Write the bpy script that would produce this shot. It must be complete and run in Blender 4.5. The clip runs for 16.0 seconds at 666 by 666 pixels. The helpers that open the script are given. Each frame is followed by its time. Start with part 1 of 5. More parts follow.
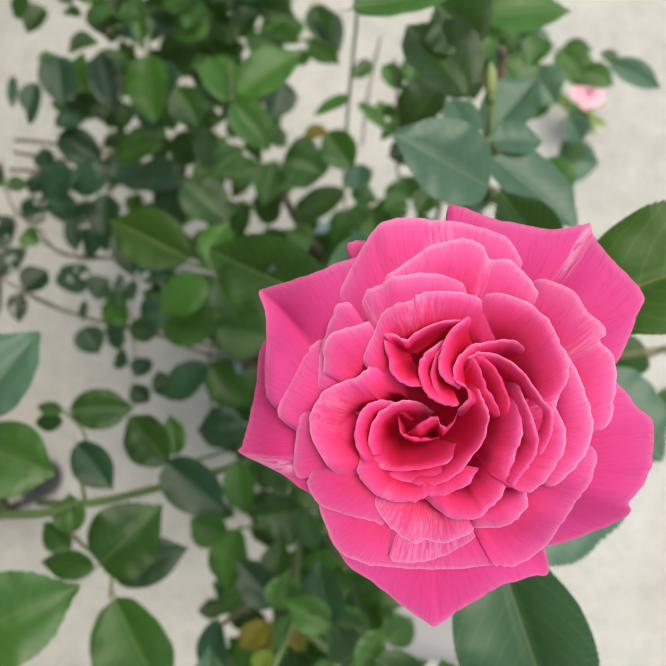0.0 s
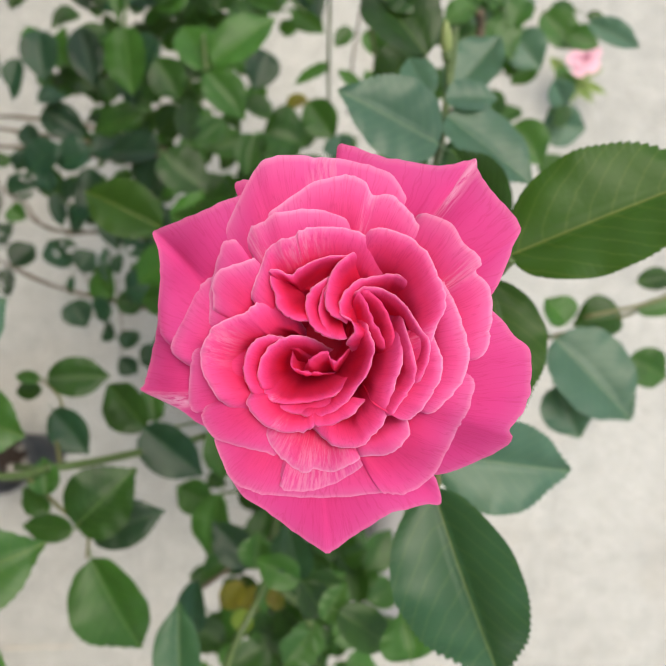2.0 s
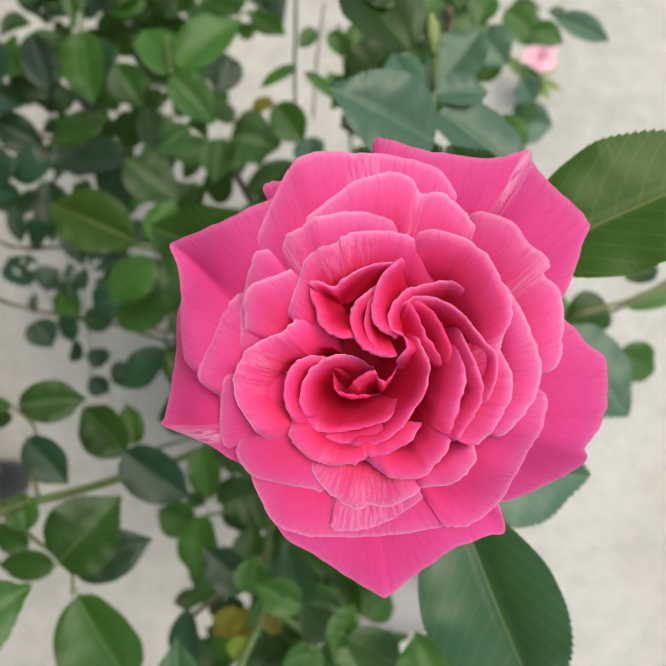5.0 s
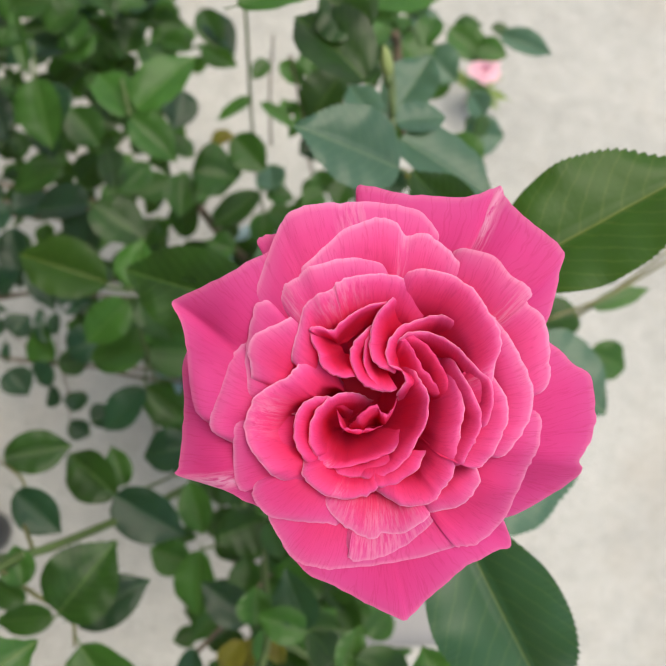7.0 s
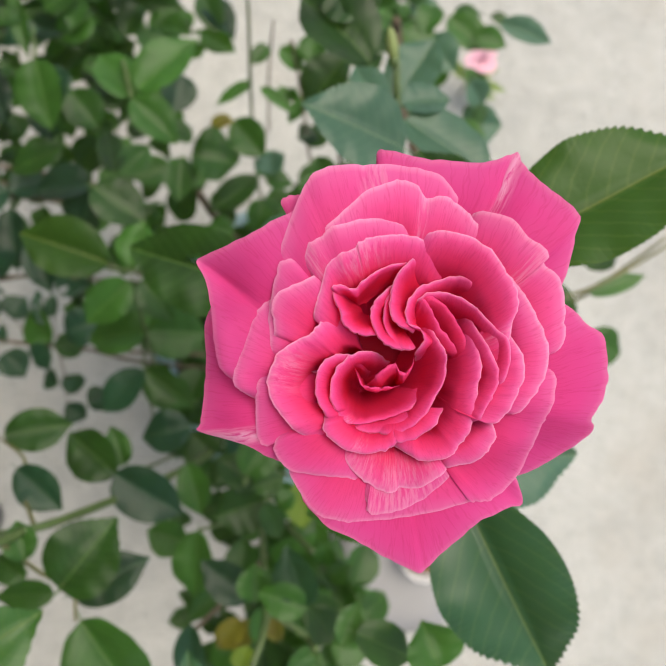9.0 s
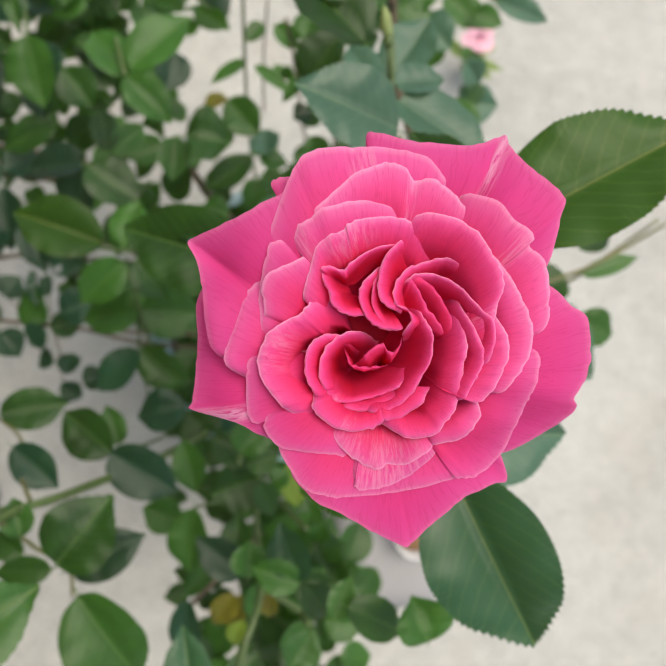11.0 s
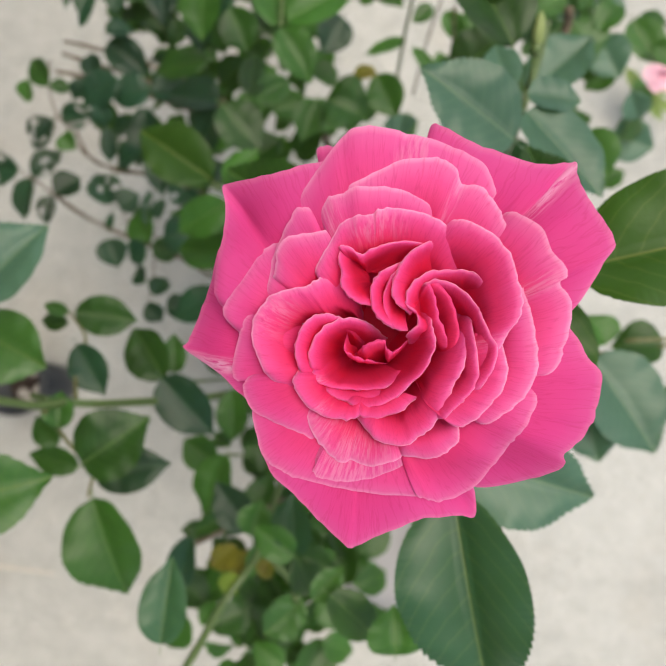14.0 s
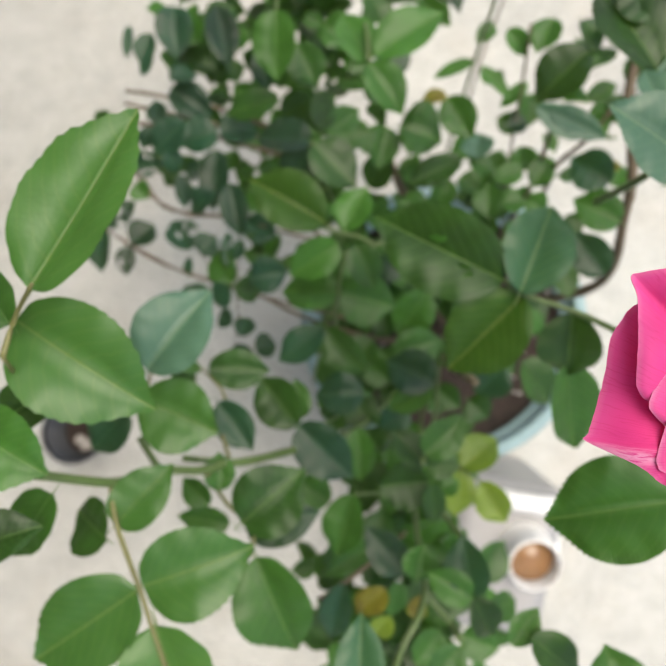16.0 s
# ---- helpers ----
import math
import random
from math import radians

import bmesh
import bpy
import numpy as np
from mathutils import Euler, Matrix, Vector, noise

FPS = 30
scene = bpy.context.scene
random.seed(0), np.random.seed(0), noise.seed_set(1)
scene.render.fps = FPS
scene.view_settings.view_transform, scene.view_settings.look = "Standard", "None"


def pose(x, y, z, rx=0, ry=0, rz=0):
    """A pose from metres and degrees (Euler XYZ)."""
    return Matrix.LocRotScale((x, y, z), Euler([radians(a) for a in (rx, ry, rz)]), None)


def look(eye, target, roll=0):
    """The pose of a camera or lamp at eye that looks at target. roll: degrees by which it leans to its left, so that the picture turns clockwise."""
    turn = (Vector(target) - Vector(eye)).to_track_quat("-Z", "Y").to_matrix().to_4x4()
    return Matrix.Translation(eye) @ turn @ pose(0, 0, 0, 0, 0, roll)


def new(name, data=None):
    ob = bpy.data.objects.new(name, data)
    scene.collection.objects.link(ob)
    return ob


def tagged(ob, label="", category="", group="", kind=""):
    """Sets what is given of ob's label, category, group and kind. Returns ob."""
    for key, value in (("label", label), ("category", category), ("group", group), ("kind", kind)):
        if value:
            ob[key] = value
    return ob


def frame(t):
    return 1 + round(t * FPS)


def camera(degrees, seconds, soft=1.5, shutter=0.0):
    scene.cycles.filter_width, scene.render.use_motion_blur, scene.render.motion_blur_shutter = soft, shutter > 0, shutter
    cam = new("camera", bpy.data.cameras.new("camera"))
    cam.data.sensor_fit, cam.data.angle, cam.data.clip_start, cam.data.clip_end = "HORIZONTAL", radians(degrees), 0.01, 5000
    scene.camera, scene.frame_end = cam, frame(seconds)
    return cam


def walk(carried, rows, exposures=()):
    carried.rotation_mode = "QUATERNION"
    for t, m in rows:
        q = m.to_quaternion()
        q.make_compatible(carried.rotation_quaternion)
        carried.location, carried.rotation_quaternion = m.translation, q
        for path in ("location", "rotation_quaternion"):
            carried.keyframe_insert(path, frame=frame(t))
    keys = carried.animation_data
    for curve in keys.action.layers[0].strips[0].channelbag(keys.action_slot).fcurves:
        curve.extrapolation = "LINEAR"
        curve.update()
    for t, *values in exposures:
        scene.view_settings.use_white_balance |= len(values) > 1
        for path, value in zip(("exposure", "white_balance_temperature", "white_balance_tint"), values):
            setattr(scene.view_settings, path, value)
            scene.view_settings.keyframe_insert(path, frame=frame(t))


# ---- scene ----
cam = camera(51.6, 16.0)
# a phone held close over the flower: shallow focus on the bloom
cam.data.dof.use_dof = True
cam.data.dof.focus_distance = 0.168
cam.data.dof.aperture_fstop = 15.5
EXPOSURE, KELVIN, TINT = 0.725, 7250, 10
BASE = pose(0, 0, 1.5, -85)
PATH = [
    (0, (0.0500, 0.0249, 0.0468), (-0.0111, 2.0230, 0.1092), 1.24),
    (0.5, (0.0694, 0.0091, 0.0550), (-0.0371, 2.0055, 0.1111), 1.08),
    (1, (0.0675, 0.0143, 0.0434), (-0.0901, 2.0081, 0.0521), 0.82),
    (1.5, (0.0705, 0.0141, 0.0389), (-0.0622, 2.0097, 0.0434), 1.09),
    (2, (0.0816, 0.0217, 0.0362), (-0.0141, 2.0194, 0.0377), 0.33),
    (2.5, (0.0810, 0.0235, 0.0361), (0.0053, 2.0220, 0.0499), 0.29),
    (3, (0.0741, 0.0243, 0.0387), (0.0038, 2.0227, 0.0762), 2.11),
    (3.5, (0.0901, 0.0314, 0.0374), (0.0509, 2.0306, 0.0802), 0.63),
    (4, (0.0821, 0.0342, 0.0351), (0.0629, 2.0339, 0.0614), 0.98),
    (4.5, (0.0673, 0.0422, 0.0372), (0.0670, 2.0422, 0.0463), -0.40),
    (7, (0.0536, 0.0329, 0.0457), (0.1672, 2.0289, 0.1011), -7.28),
    (7.5, (0.0557, 0.0367, 0.0518), (0.1870, 2.0316, 0.1068), -7.57),
    (8, (0.0525, 0.0384, 0.0424), (0.1842, 2.0336, 0.0827), -7.71),
    (8.5, (0.0519, 0.0341, 0.0330), (0.1892, 2.0292, 0.0603), -7.74),
    (9, (0.0450, 0.0295, 0.0383), (0.1835, 2.0244, 0.0702), -6.67),
    (11.5, (0.0467, 0.0261, 0.0380), (0.1905, 2.0206, 0.0051), -6.46),
    (12, (0.0486, 0.0275, 0.0425), (0.1195, 2.0262, 0.0209), -0.95),
    (12.5, (0.0614, 0.0287, 0.0372), (0.0404, 2.0284, 0.0088), 4.11),
    (13, (0.0787, 0.0306, 0.0303), (-0.0120, 2.0280, -0.0196), 6.38),
    (13.5, (0.0824, 0.0320, 0.0332), (-0.0344, 2.0279, -0.0202), 13.05),
    (14, (0.0710, 0.0308, 0.0373), (-0.0731, 2.0243, -0.0350), 9.70),
    (14.5, (0.0560, 0.0379, 0.0383), (-0.0974, 2.0297, -0.0587), 8.00),
    (15, (0.0682, 0.0409, 0.0424), (-0.0757, 2.0331, -0.0593), 3.52),
    (15.5, (0.0343, 0.0386, 0.0417), (-0.0964, 2.0328, -0.0370), 4.37),
    (15.7, (0.0082, 0.0346, 0.0418), (-0.1206, 2.0292, -0.0284), 3.85),
    (15.8, (-0.0070, 0.0296, 0.0421), (-0.1400, 2.0244, -0.0139), 4.22),
    (16, (-0.0335, 0.0272, 0.0466), (-0.1787, 2.0214, 0.0019), 4.53),
]
walk(cam, [(t, BASE @ look(eye, target, roll)) for t, eye, target, roll in PATH], exposures=[(t, EXPOSURE + e, KELVIN, TINT) for t, e in ((0, 0.05), (2, 0.06), (3.5, 0.08), (4.5, -0.03), (7.5, 0.0), (12.5, 0.0), (13.5, -0.03), (14.5, 0.08), (15.3, 0.16), (15.5, 0.24), (16, 0.38))])

# ---- daylight: bright open shade under a thinly clouded sky ----
world = bpy.data.worlds.new("sky")
scene.world = world
world.use_nodes = True
wn, wl = world.node_tree.nodes, world.node_tree.links
sky = wn.new("ShaderNodeTexSky")
sky.sky_type, sky.sun_disc = "NISHITA", False
sky.sun_elevation, sky.sun_rotation = radians(70.7), radians(66.4)
sky.air_density, sky.dust_density, sky.ozone_density = 1.0, 3.0, 1.0
wl.new(sky.outputs[0], wn["Background"].inputs[0])
wn["Background"].inputs[1].default_value = 0.122
sun = new("sun", bpy.data.lights.new("sun", "SUN"))
sun.data.energy, sun.data.angle, sun.data.color = 1.6, radians(48), (1.0, 0.96, 0.9)
sun.matrix_world = look((1.6, 0.7, 5.0), (0, 0, 0))

# ---- materials ----
def material(name):
    m = bpy.data.materials.new(name)
    m.use_nodes = True
    nt = m.node_tree
    return m, nt.nodes, nt.links, nt.nodes["Principled BSDF"]


def ramp(nodes, stops, interpolation="LINEAR"):
    r = nodes.new("ShaderNodeValToRGB")
    r.color_ramp.interpolation = interpolation
    e = r.color_ramp.elements
    while len(e) < len(stops):
        e.new(0.5)
    for el, (p, c) in zip(e, stops):
        el.position, el.color = p, (*c, 1) if len(c) == 3 else c
    return r


def noise_tex(nodes, links, coord, scale, detail=4, rough=0.55):
    n = nodes.new("ShaderNodeTexNoise")
    n.inputs["Scale"].default_value, n.inputs["Detail"].default_value, n.inputs["Roughness"].default_value = scale, detail, rough
    if coord is not None:
        links.new(coord, n.inputs["Vector"])
    return n


def math_node(nodes, links, op, a, b=None, c=None, clamp=False):
    m = nodes.new("ShaderNodeMath")
    m.operation, m.use_clamp = op, clamp
    for i, v in enumerate((a, b, c)):
        if v is None:
            continue
        if isinstance(v, (int, float)):
            m.inputs[i].default_value = v
        else:
            links.new(v, m.inputs[i])
    return m.outputs[0]


def mix_col(nodes, links, fac, a, b, blend="MIX"):
    m = nodes.new("ShaderNodeMix")
    m.data_type, m.blend_type = "RGBA", blend
    for sock, v in ((m.inputs["Factor"], fac), (m.inputs[6], a), (m.inputs[7], b)):
        if isinstance(v, (int, float)):
            sock.default_value = v
        elif isinstance(v, tuple):
            sock.default_value = (*v, 1)
        else:
            links.new(v, sock)
    return m.outputs[2]


def bump(nodes, links, height, strength, distance, bsdf):
    b = nodes.new("ShaderNodeBump")
    b.inputs["Strength"].default_value, b.inputs["Distance"].default_value = strength, distance
    links.new(height, b.inputs["Height"])
    links.new(b.outputs[0], bsdf.inputs["Normal"])
    return b


def plain(name, base, rough=0.5, scale=60.0, vary=0.25, metal=0.0, depth=0.0004):
    """A surface of one colour with stains at two scales and a fine relief."""
    m, n, l, b = material(name)
    co = n.new("ShaderNodeTexCoord").outputs["Object"]
    big, fine = noise_tex(n, l, co, scale * 0.12), noise_tex(n, l, co, scale)
    dark = tuple(c * (1 - vary) for c in base)
    lite = tuple(min(1, c * (1 + vary * 0.6)) for c in base)
    f = math_node(n, l, "MULTIPLY_ADD", big.outputs[0], 0.6, math_node(n, l, "MULTIPLY", fine.outputs[0], 0.4))
    r = ramp(n, [(0.3, dark), (0.7, lite)])
    l.new(f, r.inputs[0])
    l.new(r.outputs[0], b.inputs["Base Color"])
    b.inputs["Roughness"].default_value, b.inputs["Metallic"].default_value = rough, metal
    bump(n, l, fine.outputs[0], 0.4, depth, b)
    return m


def petal_material():
    m, n, l, b = material("rose_petal")
    uv = n.new("ShaderNodeUVMap")
    uv.uv_map = "UVMap"
    sep = n.new("ShaderNodeSeparateXYZ")
    l.new(uv.outputs[0], sep.inputs[0])
    across, along = sep.outputs[0], sep.outputs[1]
    info = n.new("ShaderNodeObjectInfo")
    # crimson claw to clear pink margin: pigment plus painted crease shade and rim sheen
    pig_shade = ramp(n, [(0.0, (0.68, 0.003, 0.014)), (0.5, (0.84, 0.020, 0.085)), (0.72, (0.87, 0.053, 0.22)), (0.88, (0.87, 0.103, 0.37)), (0.965, (0.87, 0.20, 0.50)), (1.0, (0.95, 0.50, 0.78))])
    l.new(along, pig_shade.inputs[0])
    geo = n.new("ShaderNodeNewGeometry")
    blot = noise_tex(n, l, geo.outputs["Position"], 70.0, 3)

    def fan(x, y):
        """Coordinates that fan out from the claw and wander a little."""
        c = n.new("ShaderNodeCombineXYZ")
        l.new(math_node(n, l, "MULTIPLY_ADD", across, x, math_node(n, l, "MULTIPLY", blot.outputs[0], 3.0)), c.inputs[0])
        l.new(math_node(n, l, "MULTIPLY", along, y), c.inputs[1])
        l.new(math_node(n, l, "MULTIPLY", info.outputs["Random"], 31.0), c.inputs[2])
        return c.outputs[0]
    vein = noise_tex(n, l, fan(75.0, 9.0), 1.0, 3, 0.6)
    vr = ramp(n, [(0.42, (0.0, 0.0, 0.0)), (0.72, (1.0, 1.0, 1.0))])
    l.new(vein.outputs[0], vr.inputs[0])
    col = mix_col(n, l, math_node(n, l, "MULTIPLY", vr.outputs[0], 0.11), pig_shade.outputs[0], (0.70, 0.03, 0.17))
    col = mix_col(n, l, math_node(n, l, "MULTIPLY_ADD", blot.outputs[0], 0.5, -0.15, clamp=True), col, (0.80, 0.085, 0.36))
    rank = n.new("ShaderNodeAttribute")
    rank.attribute_name = "outer"
    col = mix_col(n, l, math_node(n, l, "MULTIPLY", rank.outputs["Fac"], 0.65), col, (0.68, 0.060, 0.315))
    fine = noise_tex(n, l, fan(58.0, 2.6), 1.0, 2, 0.5)
    thread = ramp(n, [(0.0, (1, 1, 1)), (0.018, (0.4, 0.4, 0.4)), (0.04, (0, 0, 0))])
    l.new(math_node(n, l, "ABSOLUTE", math_node(n, l, "SUBTRACT", fine.outputs[0], 0.5)), thread.inputs[0])
    col = mix_col(n, l, math_node(n, l, "MULTIPLY", thread.outputs[0], 0.27), col, (0.54, 0.014, 0.12))
    # broken pale flecks of a striped variety
    att = n.new("ShaderNodeAttribute")
    att.attribute_name = "pale"
    fleck = noise_tex(n, l, fan(62.0, 5.0), 1.0, 4, 0.65)
    fl = ramp(n, [(0.44, (0.0, 0.0, 0.0)), (0.60, (1.0, 1.0, 1.0))])
    l.new(fleck.outputs[0], fl.inputs[0])
    broken = ramp(n, [(0.43, (0.0, 0.0, 0.0)), (0.50, (1.0, 1.0, 1.0))])
    l.new(noise_tex(n, l, fan(38.0, 11.0), 1.0, 3, 0.6).outputs[0], broken.inputs[0])
    f = math_node(n, l, "MULTIPLY", math_node(n, l, "MULTIPLY", att.outputs["Fac"], fl.outputs[0]), 0.45, clamp=True)
    solid = math_node(n, l, "MULTIPLY", math_node(n, l, "MULTIPLY", math_node(n, l, "SUBTRACT", att.outputs["Fac"], 0.95, clamp=True), 1.3), broken.outputs[0], clamp=True)
    f = math_node(n, l, "MAXIMUM", f, solid)
    col = mix_col(n, l, f, col, (0.87, 0.44, 0.68))
    l.new(col, b.inputs["Base Color"])
    b.inputs["Roughness"].default_value = 0.6
    b.inputs["Specular IOR Level"].default_value = 0.2
    h = math_node(n, l, "ADD", vein.outputs[0], blot.outputs[0])
    bump(n, l, h, 0.16, 0.0004, b)
    tr = n.new("ShaderNodeBsdfTranslucent")
    l.new(mix_col(n, l, 0.35, col, (0.97, 0.04, 0.18)), tr.inputs[0])
    mx = n.new("ShaderNodeMixShader")
    mx.inputs[0].default_value = 0.46
    l.new(b.outputs[0], mx.inputs[1])
    l.new(tr.outputs[0], mx.inputs[2])
    l.new(mx.outputs[0], n["Material Output"].inputs[0])
    return m


def leaf_material(name, low, high, rib, blotch=None, gloss=0.34):
    m, n, l, b = material(name)
    uv = n.new("ShaderNodeUVMap")
    uv.uv_map = "UVMap"
    sep = n.new("ShaderNodeSeparateXYZ")
    l.new(uv.outputs[0], sep.inputs[0])
    ax = math_node(n, l, "ABSOLUTE", sep.outputs[0])
    info = n.new("ShaderNodeObjectInfo")
    geo = n.new("ShaderNodeNewGeometry")
    big, fine = noise_tex(n, l, geo.outputs["Position"], 38.0, 3), noise_tex(n, l, geo.outputs["Position"], 420.0, 3)
    tone = math_node(n, l, "ADD", math_node(n, l, "MULTIPLY", math_node(n, l, "FRACT", math_node(n, l, "ADD", info.outputs["Random"], geo.outputs["Random Per Island"])), 0.55), math_node(n, l, "MULTIPLY", big.outputs[0], 0.5))
    r = ramp(n, [(0.15, low), (0.95, high)])
    l.new(tone, r.inputs[0])
    col = r.outputs[0]
    # side veins slant forward from the midrib
    slant = math_node(n, l, "SUBTRACT", sep.outputs[1], math_node(n, l, "MULTIPLY", math_node(n, l, "POWER", ax, 1.4), 0.95))
    kink = noise_tex(n, l, geo.outputs["Position"], 150.0, 2)
    wob = math_node(n, l, "MULTIPLY_ADD", big.outputs[0], 0.09, math_node(n, l, "MULTIPLY_ADD", kink.outputs[0], 0.035, slant))
    saw = math_node(n, l, "PINGPONG", wob, 0.055)
    vein = ramp(n, [(0.0, (1, 1, 1)), (0.0035, (0.5, 0.5, 0.5)), (0.008, (0.1, 0.1, 0.1)), (0.02, (0, 0, 0))])
    l.new(saw, vein.inputs[0])
    mid = ramp(n, [(0.0, (1, 1, 1)), (0.005, (1, 1, 1)), (0.014, (0, 0, 0))])
    l.new(ax, mid.inputs[0])
    col = mix_col(n, l, math_node(n, l, "MULTIPLY", vein.outputs[0], 0.27), col, rib)
    col = mix_col(n, l, math_node(n, l, "MULTIPLY", mid.outputs[0], 0.65), col, rib)
    if blotch:
        br = ramp(n, [(0.5, (0, 0, 0)), (0.62, (1, 1, 1))])
        l.new(noise_tex(n, l, geo.outputs["Position"], 130.0, 4).outputs[0], br.inputs[0])
        col = mix_col(n, l, math_node(n, l, "MULTIPLY", br.outputs[0], 0.8), col, blotch)
    l.new(col, b.inputs["Base Color"])
    rr = math_node(n, l, "MULTIPLY_ADD", fine.outputs[0], 0.16, 0.36)
    l.new(rr, b.inputs["Roughness"])
    b.inputs["Specular IOR Level"].default_value = gloss
    swell = math_node(n, l, "MULTIPLY", saw, math_node(n, l, "MULTIPLY_ADD", big.outputs[0], 2.6, -0.9))
    quilt = math_node(n, l, "SUBTRACT", swell, math_node(n, l, "MULTIPLY", mid.outputs[0], 0.4))
    h = math_node(n, l, "MULTIPLY_ADD", fine.outputs[0], 0.25, quilt)
    h = math_node(n, l, "MULTIPLY_ADD", big.outputs[0], 0.7, h)
    bump(n, l, h, 0.55, 0.0014, b)
    tr = n.new("ShaderNodeBsdfTranslucent")
    l.new(mix_col(n, l, 0.5, col, (0.16, 0.34, 0.03)), tr.inputs[0])
    mx = n.new("ShaderNodeMixShader")
    mx.inputs[0].default_value = 0.24
    l.new(b.outputs[0], mx.inputs[1])
    l.new(tr.outputs[0], mx.inputs[2])
    l.new(mx.outputs[0], n["Material Output"].inputs[0])
    return m


def ground_material():
    m, n, l, b = material("pale_concrete")
    co = n.new("ShaderNodeTexCoord").outputs["Object"]
    stain, mid, grit = noise_tex(n, l, co, 2.2, 5), noise_tex(n, l, co, 22.0, 5, 0.6), noise_tex(n, l, co, 160.0, 4, 0.7)
    r = ramp(n, [(0.3, (0.33, 0.338, 0.318)), (0.55, (0.452, 0.464, 0.438)), (0.75, (0.525, 0.538, 0.512))])
    l.new(math_node(n, l, "MULTIPLY_ADD", mid.outputs[0], 0.5, math_node(n, l, "MULTIPLY", stain.outputs[0], 0.5)), r.inputs[0])
    pits = ramp(n, [(0.33, (0, 0, 0)), (0.46, (1, 1, 1))])
    l.new(grit.outputs[0], pits.inputs[0])
    col = mix_col(n, l, pits.outputs[0], (0.22, 0.21, 0.195), r.outputs[0])
    vor = n.new("ShaderNodeTexVoronoi")
    vor.inputs["Scale"].default_value = 95.0
    l.new(co, vor.inputs["Vector"])
    spots = ramp(n, [(0.10, (1, 1, 1)), (0.26, (0, 0, 0))])
    l.new(vor.outputs["Distance"], spots.inputs[0])
    col = mix_col(n, l, math_node(n, l, "MULTIPLY", spots.outputs[0], 0.35), col, (0.58, 0.57, 0.54))
    tan = ramp(n, [(0.52, (0, 0, 0)), (0.70, (1, 1, 1))])
    l.new(noise_tex(n, l, co, 3.6, 3).outputs[0], tan.inputs[0])
    col = mix_col(n, l, math_node(n, l, "MULTIPLY", tan.outputs[0], 0.25), col, (0.41, 0.365, 0.30))
    l.new(col, b.inputs["Base Color"])
    b.inputs["Roughness"].default_value = 0.9
    h = math_node(n, l, "MULTIPLY_ADD", spots.outputs[0], 0.8, math_node(n, l, "ADD", grit.outputs[0], mid.outputs[0]))
    bump(n, l, h, 0.6, 0.004, b)
    return m


def soil_material():
    m, n, l, b = material("potting_soil")
    co = n.new("ShaderNodeTexCoord").outputs["Object"]
    fine, mid = noise_tex(n, l, co, 260.0, 5, 0.7), noise_tex(n, l, co, 60.0, 4)
    r = ramp(n, [(0.32, (0.012, 0.008, 0.006)), (0.55, (0.05, 0.034, 0.027)), (0.75, (0.12, 0.085, 0.07))])
    l.new(fine.outputs[0], r.inputs[0])
    l.new(r.outputs[0], b.inputs["Base Color"])
    b.inputs["Roughness"].default_value = 0.95
    bump(n, l, math_node(n, l, "ADD", fine.outputs[0], mid.outputs[0]), 1.0, 0.008, b)
    return m


PETAL = petal_material()
LEAF = leaf_material("rose_leaf", (0.003, 0.017, 0.003), (0.043, 0.156, 0.021), (0.12, 0.22, 0.06), gloss=0.4)
# blue-green leaf tint, lightened so the colour carries the sky's reflection
SKY_SHEEN = leaf_material("blue_green_sheen_leaf", (0.038, 0.100, 0.066), (0.076, 0.172, 0.116), (0.15, 0.24, 0.13), gloss=0.5)
DEEP = leaf_material("deep_green_rose_leaf", (0.015, 0.048, 0.007), (0.035, 0.101, 0.012), (0.17, 0.21, 0.05), gloss=0.28)
COOL = leaf_material("cool_green_rose_leaf", (0.015, 0.059, 0.025), (0.034, 0.112, 0.052), (0.15, 0.22, 0.07), gloss=0.45)
DARK = leaf_material("dark_blue_green_rose_leaf", (0.002, 0.012, 0.007), (0.014, 0.069, 0.036), (0.06, 0.14, 0.07), gloss=0.4)
YOUNG = leaf_material("young_rose_leaf", (0.021, 0.084, 0.014), (0.052, 0.155, 0.028), (0.13, 0.20, 0.05), gloss=0.5)
YELLOW = leaf_material("yellowed_rose_leaf", (0.10, 0.10, 0.012), (0.23, 0.20, 0.022), (0.30, 0.28, 0.08), (0.11, 0.08, 0.015))
LIME = leaf_material("yellow_green_leaf", (0.09, 0.16, 0.012), (0.17, 0.26, 0.025), (0.24, 0.30, 0.08), gloss=0.5)
PALE = leaf_material("pale_young_leaf", (0.15, 0.24, 0.06), (0.26, 0.36, 0.12), (0.32, 0.38, 0.16))
STEM = {
    "green": plain("green_cane", (0.07, 0.118, 0.032), 0.45, 220.0),
    "red": plain("reddish_leaf_stalk", (0.125, 0.13, 0.042), 0.5, 220.0, 0.35),
    "brown": plain("brown_twig", (0.10, 0.075, 0.045), 0.75, 260.0, 0.4),
    "woody": plain("woody_cane", (0.17, 0.14, 0.085), 0.8, 200.0, 0.4),
}
GROUND = ground_material()
SOIL = soil_material()
TEAL = plain("faded_teal_plastic", (0.22, 0.34, 0.36), 0.5, 90.0, 0.22)
BLACK = plain("black_plastic", (0.028, 0.032, 0.038), 0.42, 90.0, 0.35)
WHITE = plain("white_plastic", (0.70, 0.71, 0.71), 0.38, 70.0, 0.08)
# the same white plastic, darkened to paint the bush's shade on the jerrycan body
SHADED_WHITE = plain("shaded_white_plastic", (0.26, 0.264, 0.268), 0.38, 70.0, 0.08)
